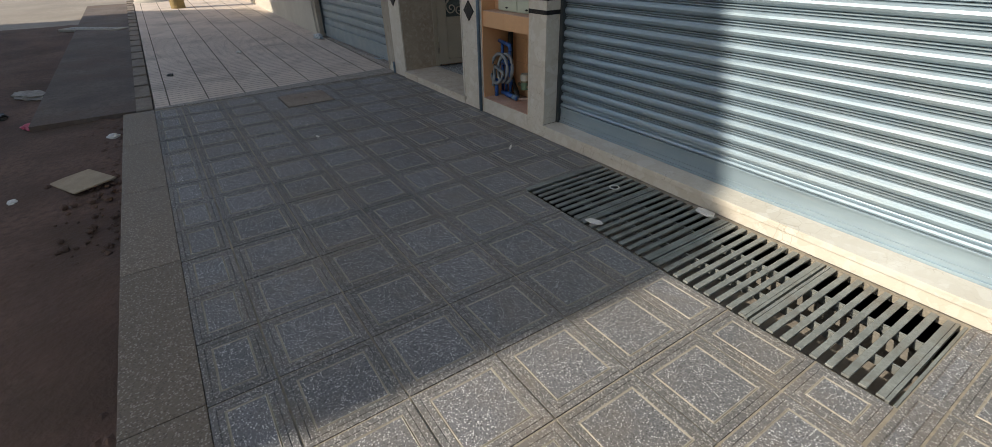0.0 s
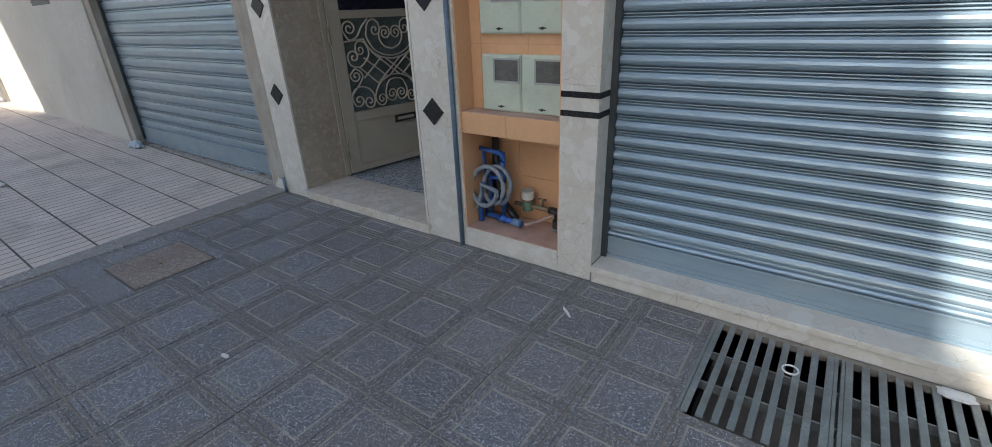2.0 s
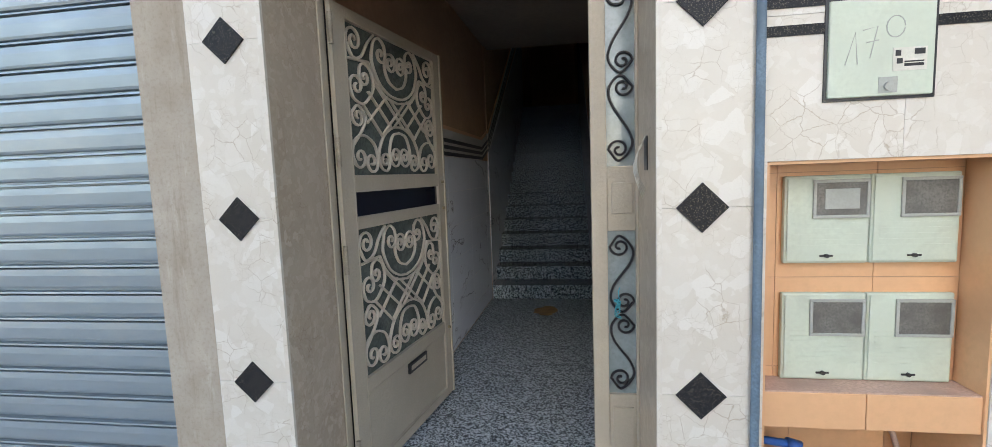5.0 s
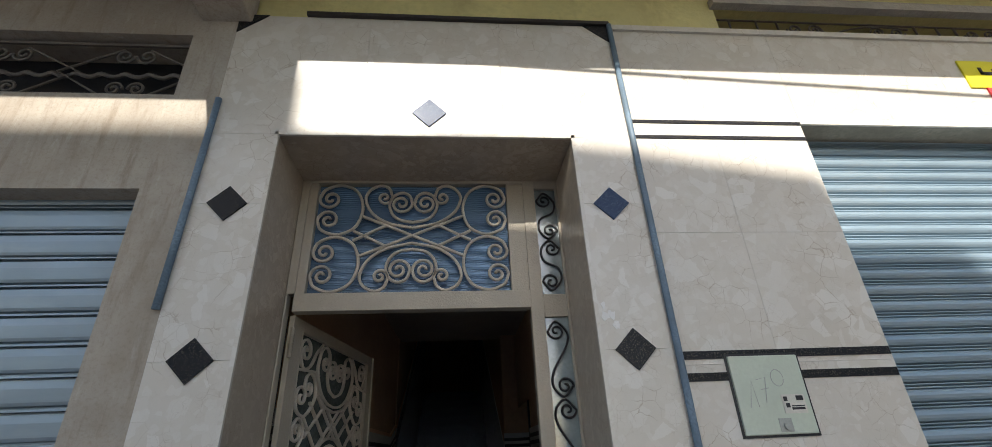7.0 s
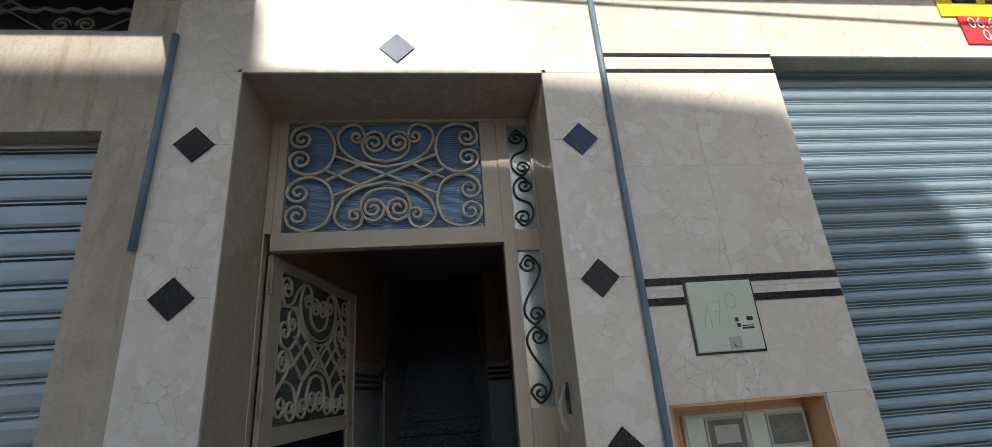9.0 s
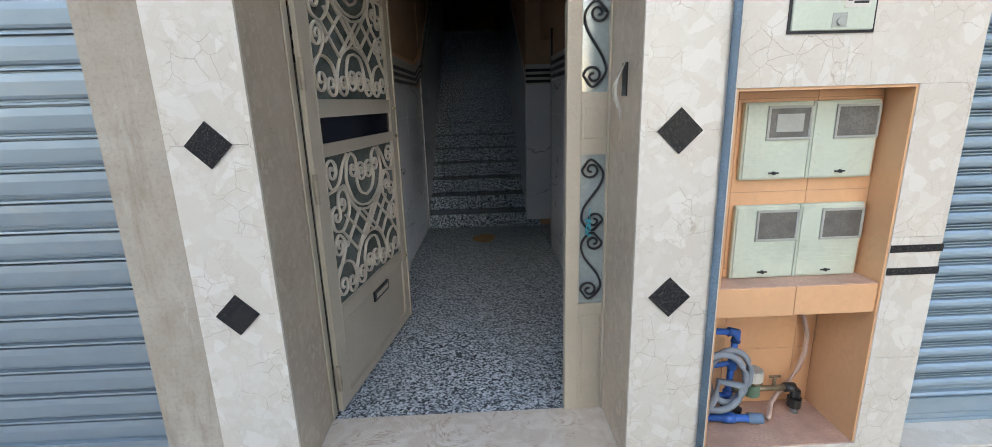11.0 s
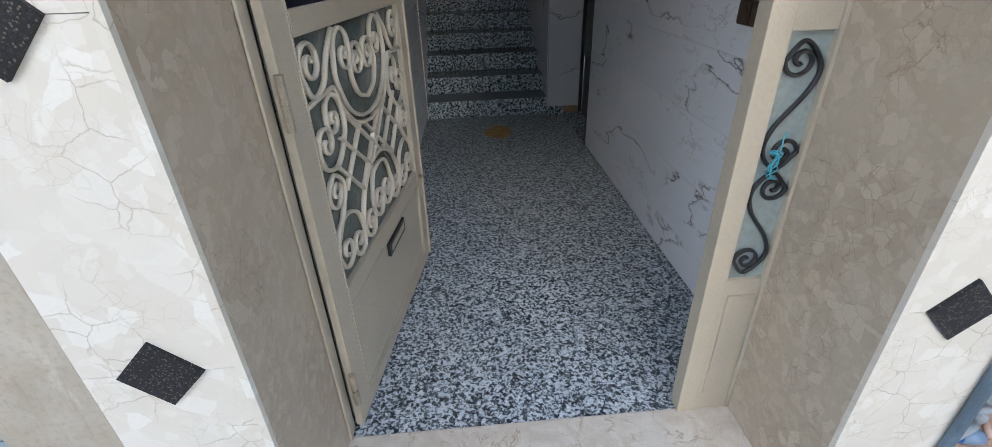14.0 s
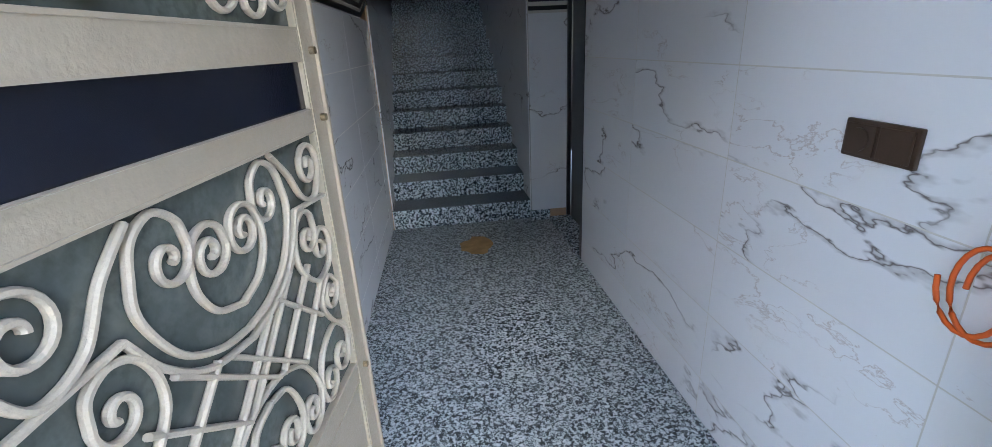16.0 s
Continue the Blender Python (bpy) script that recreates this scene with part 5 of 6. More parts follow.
# upper window grilles
wl = empty("window_grille", (-2.4, 0.05, LZ), label="wrought iron grille with a twisted bar in the dark window opening", category="window grille")
bm = bmesh.new()
box(bm, -1.2, 1.26, -0.006, 0.006, 0.335, 0.35)
part("rail", bm, GREY_IRON, wl)
bm = bmesh.new()
pts = [(-1.2 + 2.46 * k / 160, 0.006 * math.cos(k * 0.9), 0.15 + 0.008 * math.sin(k * 0.9)) for k in range(161)]
sweep(bm, pts, 0.011, 5)
part("twisted_bar", bm, GREY_IRON, wl)
for c in (-0.85, -0.2, 0.45, 1.0):
    paths = []
    for s in (-1, 1):
        paths.append([(c + s * q[0], q[1]) for q in spiral(0.05, 0.27, 0.045, 180, 1.5, 0.2)])
        paths.append([(c + s * q[0], q[1]) for q in spiral(0.05, 0.07, 0.04, 180, -1.5, 0.2)])
        paths.append([(c + s * 0.06, 0.31), (c + s * 0.32, 0.17), (c + s * 0.1, 0.03)])
    ironwork("scroll", paths, GREY_IRON, wl, 0.011, -0.006, 0.006)
# Black sheet paints the darkness of the room behind the grille.
structure("window_1", BLACK_LINE, [(-3.6, -1.14, 0.2, 0.25, LZ, 3.62)], label="black sheet painted for the unlit interior behind the grille")

wr = empty("window_grille", (2.6, 0.12, FZ), label="brown wrought iron grille with scrolls in the upper window", category="window grille")
paths = [[(-0.95, z), (0.98, z)] for z in (0.01, 0.23)]
paths += [[(x_, 0.0), (x_, 0.23)] for x_ in (-0.85, -0.68, -0.55, 0.35, 0.5, 0.62)]
paths += [[(-0.95, 0.12), (-0.55, 0.12)], [(0.35, 0.12), (0.62, 0.12)]]
for c, s in ((-0.45, 1), (0.22, -1), (0.72, 1)):
    paths += [[(c + s * q[0], q[1]) for q in spiral(0, 0.17, 0.05, 180, 1.6, 0.15)], [(c + s * q[0], q[1]) for q in spiral(0.13, 0.17, 0.045, 0, 1.6, 0.15)], [(c + s * q[0], q[1]) for q in spiral(0.02, 0.05, 0.045, 180, -1.6, 0.15)]]
paths += [curve_to((-0.4, 0.02), (0.3, 0.2), 0.12), curve_to((-0.3, 0.2), (0.1, 0.02), -0.15)]
ironwork("scroll", paths, GREY_IRON, wr, 0.009, -0.006, 0.006)
structure("window_2", plain("grey_brown_shutter", (0.2, 0.17, 0.145), 0.6), [(1.62, 3.62, 0.2, 0.25, FZ, 4.02)], label="grey brown closed panel behind the grille")
structure("window_lintel", CONCRETE, [(1.60, 3.64, 0.0, 0.05, 4.0, 4.06)])

sign = empty("sign", (3.35, -0.002, 3.50), label="yellow and red for-sale board on the marble above the shutter", category="sign")
box_part("board", YELLOW_SIGN, sign, (-0.45, 0.45, -0.008, 0, -0.10, 0.09))
box_part("lower_board", RED_SIGN, sign, (-0.36, 0.45, -0.008, 0, -0.28, -0.10))
bm = bmesh.new()
for b in ((-0.35, -0.2, -0.01, 0.01), (-0.35, -0.33, -0.01, 0.04), (-0.27, -0.25, -0.01, 0.03), (-0.14, 0.1, -0.01, 0.01), (-0.05, -0.03, -0.01, 0.06)):
    box(bm, b[0], b[1], -0.011, -0.008, b[2], b[3])
part("bar", bm, BLACK_LINE, sign)
for z in (-0.18, -0.26):
    cu = bpy.data.curves.new("digits", "FONT")
    cu.body, cu.size, cu.extrude = "06.6", 0.1, 0.001
    t = new("digits", cu)
    cu.materials.append(METER_WHITE)
    t.parent = sign
    t.location, t.rotation_euler = (-0.32 + (0.06 if z < -0.2 else 0), -0.011, z), (radians(90), 0, 0)

# a cable hanging along the street, which throws its shadow on the front
def cable_line(pts, r, label):
    thing_tube("overhead_cable", pts, r, BLACK_LINE, label, "cable", 5)


cable_line([(x_, -1.6, 3.50 + 1.6 * SZ - 0.046 * (x_ + 0.6) + 0.006 * (x_ - 3) ** 2 * 0.3) for x_ in np.linspace(-10, 8, 24)], 0.012, "thin black cable strung along the front")
thing_tube("wire", [(-0.945, -0.02, 4.15), (-0.7, -0.05, 4.17), (-0.62, -0.12, 4.16), (-0.6, -0.3, 4.17)], 0.006, METER_WHITE, "loose pale wire under the balcony", "cable", 6)
pipe("pipe_stub", [(-0.95, -0.015, 0.0), (-0.955, -0.015, 0.13)], 0.011, "short green-grey pipe stub at the foot of the joint")
jb = box_part("junction_box", METER_WHITE, None, (-0.88, -0.77, -0.28, -0.2, 4.08, 4.16), 0.004)
tagged(jb, "small pale junction box under the balcony", "junction box")
dt = structure("dark_trim", DARK, [(-0.62, 0.945, -0.022, 0.0, FZ, FZ + 0.02)])
for s in (-1, 1):
    bm = bmesh.new()
    x_ = 0.945 * s
    extrude(bm, [(x_, FZ), (x_ - 0.14 * s, FZ), (x_, FZ - 0.12)], -0.005, 0.0, lambda u, v, w: (u, w, v))
    tagged(part("corner_tile", bm, GRANITE), "black triangular granite piece in the top corner", "wall tile", "black corner tiles")

# wall vents on the pale wall
def vent(x_, z_, w, h):
    ob = empty("vent_grille", (x_, -0.022, z_), label="small iron vent grille in the pale rendered wall", category="vent grille", group="vent grilles on the pale wall")
    # Flat black plate painted for the darkness within the vent.
    box_part("opening", BLACK_LINE, ob, (-w / 2, w / 2, -0.002, 0.0, -h / 2, h / 2))
    for k in range(7):
        bm = bmesh.new()
        zz = -h / 2 + h * (k + 0.5) / 7
        box(bm, -w / 2, w / 2, -0.012, -0.002, zz - 0.006, zz + 0.006)
        part("bar", bm, GREY_IRON, ob)


vent(-5.5, 1.9, 0.7, 0.6)
vent(-8.9, 2.1, 0.7, 0.7)

# grating over the pit
gr = empty("grating", (2.49, -0.65, -0.03), label="heavy grey steel pavement grating of parallel bars over a dark pit", category="grating")


def gpart(name, dims, bevel=0.0, label=""):
    x0, x1, y0, y1, z0, z1 = dims
    bm = bmesh.new()
    box(bm, x0 - 2.49, x1 - 2.49, y0 + 0.65, y1 + 0.65, z0 + 0.03, z1 + 0.03, bevel)
    return part(name, bm, STEEL, gr, label)


sections = ((2.47, 2.945), (2.955, 3.43), (3.44, 3.915), (3.925, 4.40))
for a, b in sections:
    gpart("edge_bar", (a, a + 0.012, -0.655, -0.035, -0.03, 0.004))
    gpart("edge_bar", (b - 0.012, b, -0.655, -0.035, -0.03, 0.004))
n = 0
for a, b in sections:
    count = 9
    for k in range(count):
        x_ = a + (k + 0.5) * (b - a) / count
        gpart("bar", (x_ - 0.0128, x_ + 0.0128, -0.652, -0.038, -0.006, 0.004), 0.002)
for y_ in (-0.45, -0.25):
    gpart("cross_bar", (2.48, 4.40, y_ - 0.004, y_ + 0.004, -0.045, -0.007))
structure("pit_frame", STEEL, [(2.488, 2.498, -0.66, -0.03, -0.05, 0.002), (4.412, 4.422, -0.66, -0.03, -0.05, 0.002)])

# manhole plate
mh = empty("manhole_cover", (-0.478, -1.187, 0.0), label="square rusty brown manhole plate set in the grey tiles", category="manhole cover")
box_part("frame", BEIGE_JOINT, mh, (-0.232, 0.232, -0.225, 0.225, -0.004, 0.0015))
box_part("plate", MANHOLE, mh, (-0.222, 0.222, -0.215, 0.215, -0.004, 0.006), 0.003)
box_part("handle", BRASS, mh, (-0.02, 0.02, -0.008, 0.008, 0.006, 0.014), 0.002)

bm = bmesh.new()
rng = random.Random(9)
for k in range(7):
    cx, cz, r = rng.uniform(-0.03, 0.03), rng.uniform(-0.06, 0.06), rng.uniform(0.006, 0.018)
    pts = [(cx + r * rng.uniform(0.5, 1.2) * math.cos(a), cz + 1.6 * r * rng.uniform(0.5, 1.2) * math.sin(a)) for a in np.linspace(0, 5.6, 9)]
    extrude(bm, pts, -0.0015 - 0.0002 * k, 0.0, lambda u, v, w: (u, w, v))
ob = part("paper_residue", bm, PAPER)
ob.location = (0.715, 0, 2.21)
tagged(ob, "torn white remains of a poster on the marble doorpost", "litter")
rng = random.Random(31)
for k in range(22):
    x_, y_ = rng.uniform(-3.7, -1.2), rng.uniform(0.03, 0.085)
    s_ = rng.uniform(0.008, 0.025)
    bm = bmesh.new()
    bmesh.ops.create_icosphere(bm, subdivisions=1, radius=1)
    for v in bm.verts:
        v.co = Vector((v.co.x * s_, v.co.y * s_ * 0.7, max(-0.3, v.co.z) * s_ * 0.5))
    ob = part("pebble", bm, rng.choice((CARD, CONCRETE, RUST, STRIP)))
    ob.location = (x_, y_, 0.0585 if s_ < 0.0 else 0.055 + 0.15 * s_)
    tagged(ob, "small pebble in the dirt under the left shutter".replace("left", "narrow"), "litter", "pebbles under the narrow shutter")

# litter
def scrap(name, x_, y_, z_, w, d, h, mat, label, seed, cat="litter", turn=0):
    bm = bmesh.new()
    r = bmesh.ops.create_icosphere(bm, subdivisions=3, radius=1)
    rg = random.Random(seed)
    for v in bm.verts:
        q = 1 + 0.45 * noise.noise(v.co * 2.3 + Vector((seed, 0, 0)))
        v.co = Vector((v.co.x * w / 2 * q, v.co.y * d / 2 * q, max(-0.6, v.co.z * q) * h / 2))
    lowest = min(v.co.z for v in bm.verts)
    for v in bm.verts:
        v.co.z -= lowest
    ob = part(name, bm, mat)
    ob.location = (x_, y_, z_)
    ob.rotation_euler.z = radians(turn)
    return tagged(ob, label, cat)


DZ = -0.10
scrap("paper_scrap", 3.30, -0.055, 0.003, 0.11, 0.06, 0.02, PAPER, "torn white scrap of paper beside the ledge", 2)
scrap("paper_scrap", 3.02, -0.61, 0.004, 0.09, 0.05, 0.012, PAPER, "white scrap of paper at the grating's edge", 3, turn=20)
scrap("paper_scrap", 1.86, -0.33, 0.003, 0.09, 0.015, 0.005, PAPER, "thin white paper strip on the grey tiles", 4, turn=-40)
scrap("paper_scrap", 0.75, -1.42, 0.003, 0.05, 0.02, 0.006, PAPER, "tiny pale scrap on the grey tiles", 6)
scrap("paper_scrap", -3.3, -1.35, 0.06, 0.12, 0.06, 0.03, PAPER, "crumpled pale scrap on the beige pavement", 7)
scrap("bag", -3.75, -0.10, 0.062, 0.28, 0.12, 0.09, plain("clear_dirty_plastic", (0.45, 0.5, 0.53), 0.3, vary=0.2, scale=20), "crumpled clear plastic bag at the foot of the shutter", 8)
scrap("stone", -2.4, -2.25, 0.03, 0.09, 0.07, 0.03, BLACK_PLASTIC, "small dark clod on the beige pavement", 9)
bm = bmesh.new()
box(bm, -0.22, 0.22, -0.13, 0.13, 0.0, 0.012, 0.004)
ob = part("cardboard", bm, CARD)
ob.location, ob.rotation_euler = (0.41, -2.98, DZ + 0.015), (radians(3), radians(-4), radians(25))
tagged(ob, "torn weathered cardboard sheet lying on the dirt", "litter")
scrap("paper_scrap", -0.63, -2.82, DZ, 0.15, 0.09, 0.04, PAPER, "crumpled white paper against the kerb", 11)
scrap("bag", -2.7, -3.6, DZ + 0.03, 0.5, 0.25, 0.09, plain("grey_dirty_bag", (0.3, 0.27, 0.24), 0.7, vary=0.25, scale=14), "grey dirty cloth bag on the dirt", 12, turn=30)
scrap("stone", -1.9, -3.75, DZ + 0.01, 0.12, 0.12, 0.08, BLACK_PLASTIC, "black clod beside the grey bag", 13)
scrap("rag", -1.4, -3.45, DZ + 0.01, 0.2, 0.16, 0.05, RAG, "crumpled pink plastic scrap on the dirt", 14)
scrap("paper_scrap", 0.5, -3.35, DZ, 0.08, 0.05, 0.02, PAPER, "small pale scrap near the cardboard", 15)
scrap("paper_scrap", -5.3, -3.2, DZ + 0.1, 0.25, 0.15, 0.05, PAPER, "crumpled white paper on the street", 16)
rg = random.Random(21)
for k in range(26):
    x_, y_ = rg.uniform(-6, 3), rg.uniform(-4.8, -2.85)
    s = rg.uniform(0.015, 0.05)
    scrap("stone", x_, y_, DZ + rise(x_) - 0.02, s, s * 0.8, s * 0.8, rg.choice((CONCRETE, SOIL, RUST, CARD)), "small stone on the reddish dirt", 30 + k)
# gully at the street's edge, near the crossing
gully = empty("street_gully", (-7.6, -3.17, 0.093), label="pale concrete street gully with a row of square openings", category="street gully")
gully.rotation_euler.z = math.atan2(0.75, 0.65)
box_part("slab", CONCRETE, gully, (-0.6, 0.6, -0.16, 0.16, -0.03, 0.012), 0.006)
# The holes are black plates on the slab, painted for their shade.
for k in range(5):
    box_part("opening", BLACK_LINE, gully, (-0.5 + 0.2 * k, -0.36 + 0.2 * k, -0.07, 0.07, 0.0125, 0.0145))

# loose clods banked against the kerb
bm = bmesh.new()
rg = random.Random(77)
for k in range(420):
    x_ = rg.uniform(-7, 3.2)
    y_ = -2.73 - abs(rg.gauss(0, 0.16))
    s = rg.uniform(0.006, 0.03)
    r = bmesh.ops.create_icosphere(bm, subdivisions=1, radius=s)
    for v in r["verts"]:
        v.co = Vector((v.co.x * rg.uniform(0.8, 1.4), v.co.y * rg.uniform(0.7, 1.2), v.co.z * 0.7)) + Vector((x_, y_, DZ + rise(x_) + 0.006))
tagged(part("clods", bm, SOIL), "loose reddish clods of dirt banked against the kerb", "dirt", kind="stuff")
# chipped plaster at the foot of the strip, showing white
bm = bmesh.new()
extrude(bm, [(-1.12, 0.0), (-0.955, 0.0), (-0.95, 0.05), (-0.962, 0.085), (-0.99, 0.075), (-1.01, 0.10), (-1.04, 0.09), (-1.055, 0.115), (-1.075, 0.07), (-1.10, 0.06)], -0.003, 0.0, lambda u, v, w: (u, w, v + 0.005))
tagged(part("plaster_chip", bm, METER_WHITE), "white patch of filler showing at the foot of the plaster", kind="structure")
# a clear plastic ring on the grating
bm = bmesh.new()
sweep(bm, [(0.028 * math.cos(a), 0.028 * math.sin(a), 0) for a in np.linspace(0, 6.28, 20)], 0.004, 6)
ob = part("plastic_ring", bm, PAPER)
ob.location = (2.79, -0.22, 0.008)
tagged(ob, "small clear plastic ring on the steel bars", "litter")
# latch plate of the left shutter
bm = bmesh.new()
box(bm, -0.07, 0.05, -0.006, 0.006, -0.012, 0.012, 0.003)
sweep(bm, [(0.05, -0.006, 0), (0.05, 0.006, 0)], 0.022, 12)
ob = part("latch", bm, ZINC)
ob.location, ob.rotation_euler = (-1.62, 0.06, 0.055), (radians(60), 0, radians(25))
tagged(ob, "loose galvanised latch plate at the foot of the shutter", "latch")

# poles at the corner
def pole(name, x_, y_, z_, r0, r1, h, mat, lean, label, foot=False):
    ob = empty(name, (x_, y_, z_), label=label, category="pole")
    bm = bmesh.new()
    pts = [(lean * h * k / 6, 0, h * k / 6) for k in range(7)]
    rings = []
    for k, p in enumerate(pts):
        r = r0 + (r1 - r0) * k / 6
        rings.append([bm.verts.new((p[0] + r * math.cos(a), p[1] + r * math.sin(a), p[2])) for a in (2 * math.pi * j / 16 for j in range(16))])
    for a, b in zip(rings, rings[1:]):
        for j in range(16):
            bm.faces.new((a[j], a[(j + 1) % 16], b[(j + 1) % 16], b[j]))
    bm.faces.new(rings[-1])
    part("shaft", bm, mat, ob, smooth=True)
    if foot:
        bm = bmesh.new()
        bmesh.ops.create_cone(bm, cap_ends=True, segments=20, radius1=0.42, radius2=0.16, depth=0.14, matrix=Matrix.Translation((0, 0, 0.05)))
        part("foot", bm, CONCRETE, ob)


pole("street_pole", -11.6, -2.1, 0.23, 0.17, 0.14, 7.0, CONCRETE, 0.0, "pale concrete street pole on a rough concrete foot", True)
pole("wooden_pole", -9.6, -1.62, 0.19, 0.15, 0.12, 7.0, WOOD, 0.02, "yellowish weathered wooden pole at the pavement corner")
scrap("rubble", -29, 1.4, 0.40, 1.6, 2.2, 0.8, PAPER, "heap of pale rubble at the foot of the red wall", 90, "rubble")
scrap("rubble", -29, 5.5, 0.40, 1.6, 4.0, 0.5, CARD, "heap of earth at the foot of the red wall", 91, "rubble")
# a tree down the street
tree = empty("tree", (-45, -3.5, 0.3), label="small dusty green street tree far down the street", category="tree")
bm = bmesh.new()
sweep(bm, [(0, 0, 0), (0.1, 0, 1.5), (0, 0.1, 3.2)], 0.14, 8)
part("trunk", bm, WOOD, tree)
for s in (-1, 1):
    bm = bmesh.new()
    sweep(bm, [(0, 0.1, 2.2), (0.7 * s, 0.2, 3.4), (1.1 * s, 0.2, 4.2)], 0.07, 6)
    part("limb", bm, WOOD, tree)
bm = bmesh.new()
rg = random.Random(4)
for k in range(1600):
    c = Vector((rg.gauss(0, 1.0), rg.gauss(0, 1.0), 4.0 + rg.gauss(0, 0.8)))
    d1, d2 = Vector((rg.gauss(0, 1), rg.gauss(0, 1), rg.gauss(0, 1))).normalized() * 0.14, Vector((rg.gauss(0, 1), rg.gauss(0, 1), rg.gauss(0, 1))).normalized() * 0.09
    bm.faces.new([bm.verts.new(p) for p in (c - d1, c + d2, c + d1, c - d2)])
tagged(part("crown", bm, LEAF_MAT, tree), kind="stuff")

# ---- laid pieces, last ----
def veined_tiles(name, x_of, rows_z, ys, facing, offset_rows, label, ztop):
    """Wall tiles with fine joints, each an object."""
    group = empty(name, (0, 0, 0), kind="structure", label=label)
    for r, (z0, z1) in enumerate(zip(rows_z, rows_z[1:])):
        y = 1.525 - 1.54
        while y < ys[1]:
            a, b = max(y, ys[0]), min(y + 0.77, ys[1])
            y += 0.77
            if b < ys[0]:
                continue
            if b - a < 0.03:
                continue
            x0, x1 = x_of(a), x_of(b)
            bm = bmesh.new()
            extrude(bm, [(x0, a + 0.002), (x1, b - 0.002), (x1 - facing * 0.012, b - 0.002), (x0 - facing * 0.012, a + 0.002)], z0 + 0.002, min(z1, ztop) - 0.002, lambda u, v, w: (u, v, w))
            part("tile", bm, WHITE_TILE, group)
    return group


rows = [0.085, 0.262, 0.554, 0.846, 1.138, 1.43, 1.73]
veined_tiles("wall_tiles_east", lambda y: 0.815, rows, (0.45, 3.04), -1, (0,), "white veined tiles in rows on the hall wall", 1.73)
veined_tiles("wall_tiles_west", lambda y: LW(y) + 0.006, rows, (0.45, 4.02), 1, (0,), "white veined tiles on the hall wall behind the open door", 1.73)
structure("grout_east", WHITE_LINE, [(0.8156, 0.829, 0.46, 3.03, 0.087, 1.728)])
skew_wall("grout_west", WHITE_LINE, LW(0.46) + 0.0054, 0.46, LW(4.01) + 0.0054, 4.01, 0.087, 1.728, -0.008)
structure("skirting", HALL, [(0.80, 0.815, 0.45, 3.05, 0.07, 0.085)])

# square terrazzo pavers: a rim with a groove, and a panel framed by a ridge
P = 0.34
def paver_mesh(x0, x1, y0, y1, mat, rim):
    bm = bmesh.new()
    me_w, me_d = x1 - x0, y1 - y0
    def ring(a0, a1, za, zb):
        """A frame between the insets a0 and a1 at the heights za, zb."""
        o = [bm.verts.new(p) for p in ((a0, a0, za), (me_w - a0, a0, za), (me_w - a0, me_d - a0, za), (a0, me_d - a0, za))]
        i = [bm.verts.new(p) for p in ((a1, a1, zb), (me_w - a1, a1, zb), (me_w - a1, me_d - a1, zb), (a1, me_d - a1, zb))]
        for k in range(4):
            f = bm.faces.new((o[k], o[(k + 1) % 4], i[(k + 1) % 4], i[k]))
            f.material_index = 2 if (za != zb and a0 > 0.04) else (1 if a0 < 0.045 else 0)
        return i
    small = min(me_w, me_d) < 0.2
    levels = [(0.003, -0.02), (0.0045, 0.0), (0.024, 0.0), (0.0265, -0.003), (0.029, 0.0), (0.047, 0.0), (0.050, -0.003), (0.053, 0.0015), (0.0555, 0.0)]
    if small:
        levels = [(0.003, -0.02), (0.0045, 0.0), (0.022, 0.0), (0.026, -0.004), (0.030, 0.0)]
    for (a0, za), (a1, zb) in zip(levels, levels[1:]):
        last = ring(a0, a1, za, zb)
    bm.faces.new(last)
    me = mesh_of("paver", bm, mat)
    me.materials.append(rim)
    me.materials.append(LINE)
    return me


field = empty("terrazzo_pavers", (0, 0, 0), kind="structure", label="grey terrazzo pavers with a grooved frame")
rg = random.Random(8)
full = paver_mesh(0, P, 0, P, PAVER, PAVER_RIM)
xs0 = [3.84 + P * k for k in range(-15, 11)]
ys0 = [-0.89 + P * k for k in range(-5, 3)]
cache = {}
for x0 in xs0:
    for y0 in ys0:
        a, b, c, d_ = max(x0, -0.985), min(x0 + P, 7.0), max(y0, -2.476), min(y0 + P, -0.004)
        if b - a < 0.07 or d_ - c < 0.05:
            continue
        if a < 4.42 and b > 2.49 and d_ > -0.66:
            if a < 2.49 - 0.08 and b < 2.9:
                b = 2.486
            elif b > 4.42 + 0.08 and a > 4.0:
                a = 4.424
            elif c < -0.66 - 0.1:
                d_ = -0.664
            else:
                continue
        if a < -0.26 and b > -0.70 and c < -0.97 and d_ > -1.40:
            continue
        key = (round(b - a, 3), round(d_ - c, 3))
        if key not in cache:
            cache[key] = full if key == (P, P) else paver_mesh(0, b - a, 0, d_ - c, PAVER, PAVER_RIM)
        ob = new("paver", cache[key])
        ob.parent = field
        ob.location = (a, c, 0.0005 + rg.uniform(-0.001, 0.001))
        ob.rotation_euler = (radians(rg.uniform(-0.15, 0.15)), radians(rg.uniform(-0.15, 0.15)), 0)
# cut pavers round the manhole
for a, b, c, d_ in ((-0.94, -0.705, -1.40, -0.97), (4.18, 4.42, -0.89, -0.664)):
    ob = new("paver", paver_mesh(0, b - a, 0, d_ - c, PAVER, PAVER_RIM))
    ob.parent = field
    ob.location = (a, c, 0.0005)
structure("manhole_bed", PAVER, [(-0.97, -0.24, -1.58, -0.88, -0.012, -0.002)])

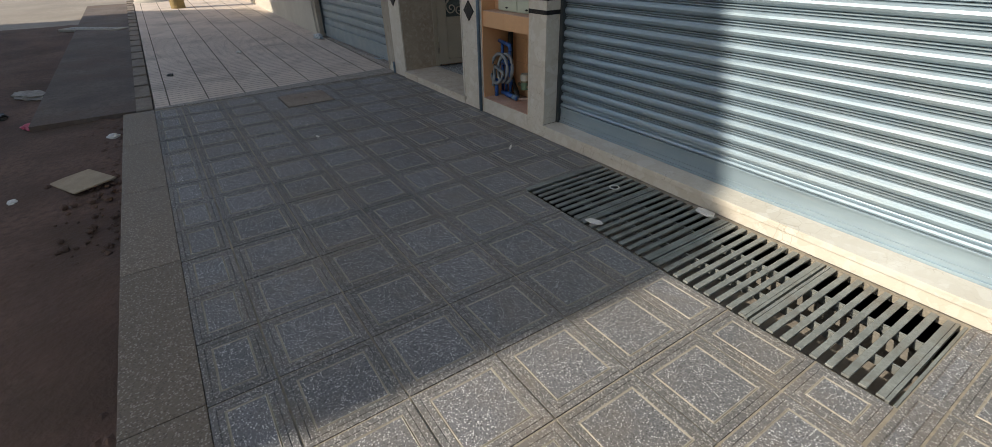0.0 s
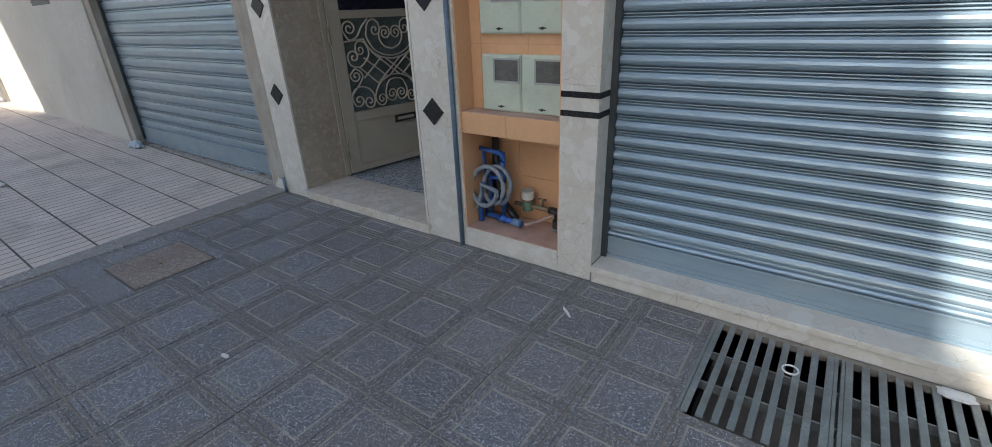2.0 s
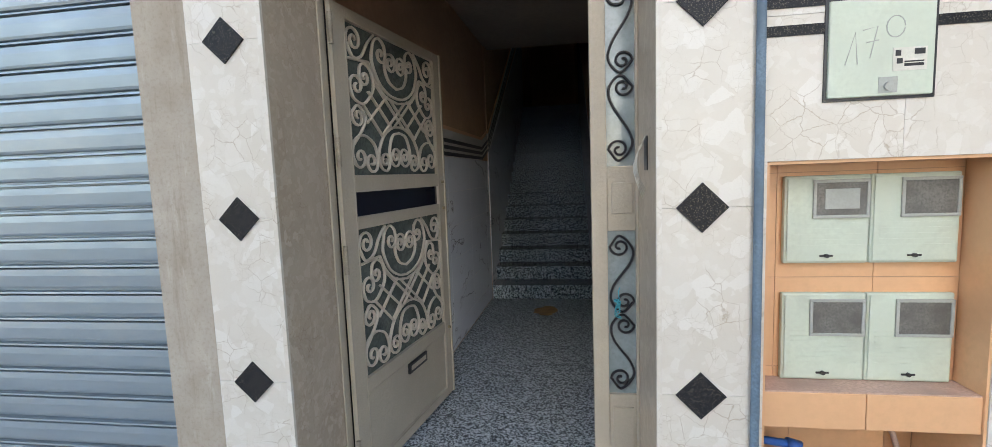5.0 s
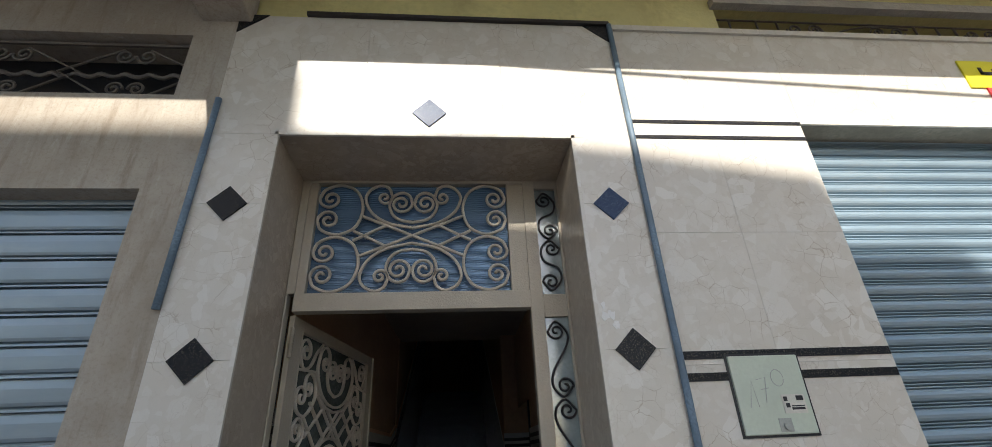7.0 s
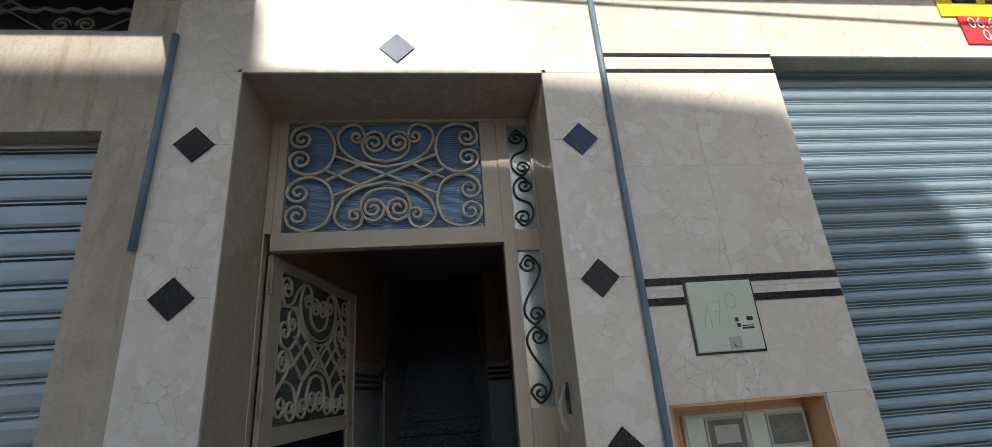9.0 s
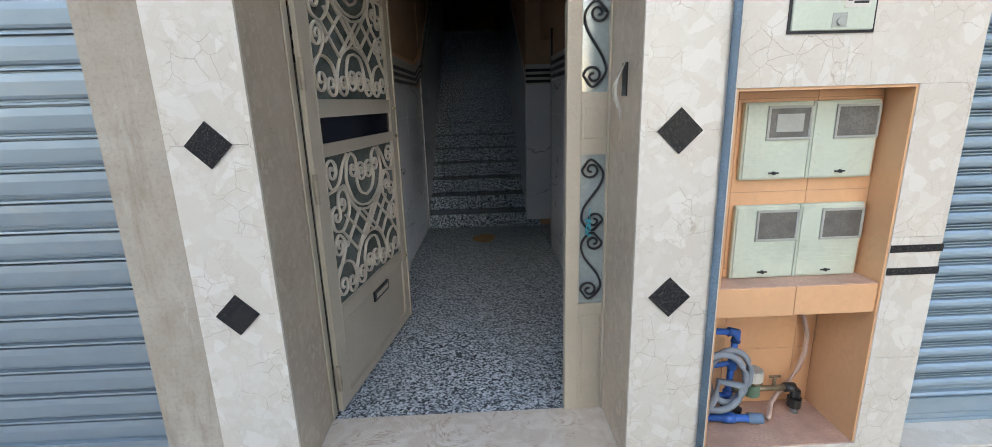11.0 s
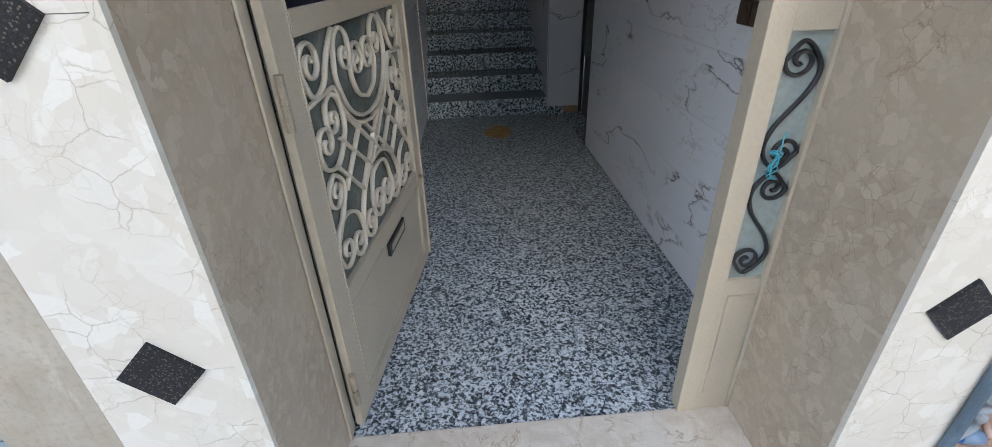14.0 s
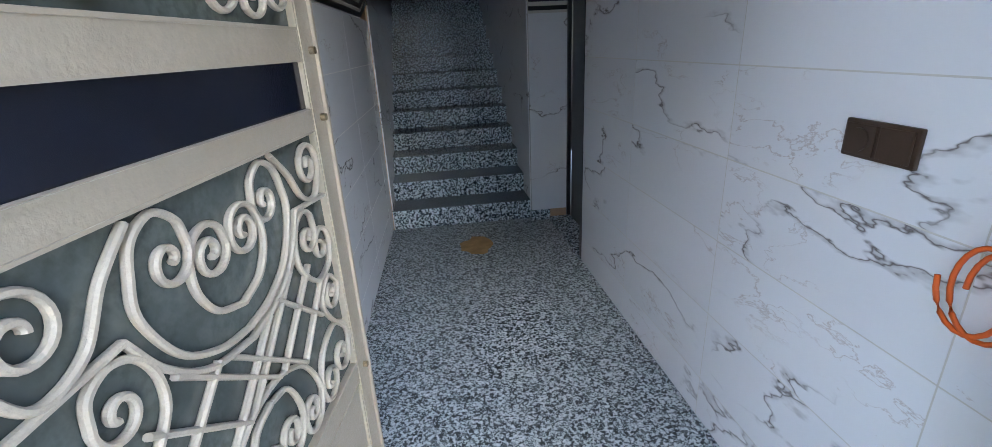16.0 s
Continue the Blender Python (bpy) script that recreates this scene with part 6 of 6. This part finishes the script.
# gravel strip between the two pavements
bm = bmesh.new()
extrude(bm, [(-1.235, 0.08), (-0.95, 0.0), (-0.955, -1.3), (-0.975, -2.47), (-1.03, -2.47)], -0.05, 0.004, lambda u, v, w: (u, v, w + (0.012 if v > -0.5 else 0)))
tagged(part("pavement_strip", bm, STRIP), "washed gravel strip between the two pavements", kind="structure")


def ribbed_tile(w, d, ribs):
    bm = bmesh.new()
    t = 0.0
    vs = []
    step = w / max(1, ribs)
    prof = [(0.002, -0.012)]
    if ribs:
        for k in range(ribs):
            a = k * step
            prof += [(a + 0.004, 0.0), (a + step - 0.006, 0.0), (a + step - 0.001, -0.006)]
    else:
        prof += [(0.004, 0.0), (w - 0.004, 0.0)]
    prof += [(w - 0.002, -0.012)]
    A = [bm.verts.new((u, 0.006, z)) for u, z in prof]
    B = [bm.verts.new((u, d - 0.006, z)) for u, z in prof]
    for k in range(len(prof) - 1):
        f = bm.faces.new((A[k], A[k + 1], B[k + 1], B[k]))
        if ribs and k % 3 != 1:
            f.material_index = 1
    me = mesh_of("ribbed_tile", bm, BEIGE)
    me.materials.append(RIB_GROOVE)
    return me


lay = empty("beige_pavers", (0, 0, 0), kind="structure", label="beige ribbed pavement tiles with dark joints")
Q = 0.345
rib, flat_tile = ribbed_tile(Q, Q, 4), ribbed_tile(Q * 2, Q, 0)
for j in range(8):
    y0 = -2.468 + (0.13 if j else 0) + (j - 1) * Q * (1 if j else 0)
    y1 = min(y0 + (Q if j else 0.13), 0.0)
    edge = -1.03 - 0.20 * (y0 + 2.47) / 2.47 - 0.012
    if y1 - y0 < 0.05:
        continue
    x1 = edge
    n = 0
    while x1 > -12.3:
        long = n >= 13
        w = 2 * Q if long else Q
        if y1 - y0 > Q - 0.01:
            me = flat_tile if long else rib
        else:
            key = ("b", long, round(y1 - y0, 3))
            if key not in cache:
                cache[key] = ribbed_tile(w, y1 - y0, 0 if long else 4)
            me = cache[key]
        ob = new("ribbed_tile", me)
        ob.parent = lay
        xa = x1 - w
        ob.location = (xa, y0, rise(xa))
        ob.rotation_euler.y = math.atan((rise(xa) - rise(x1)) / w)
        x1 -= w
        n += 1
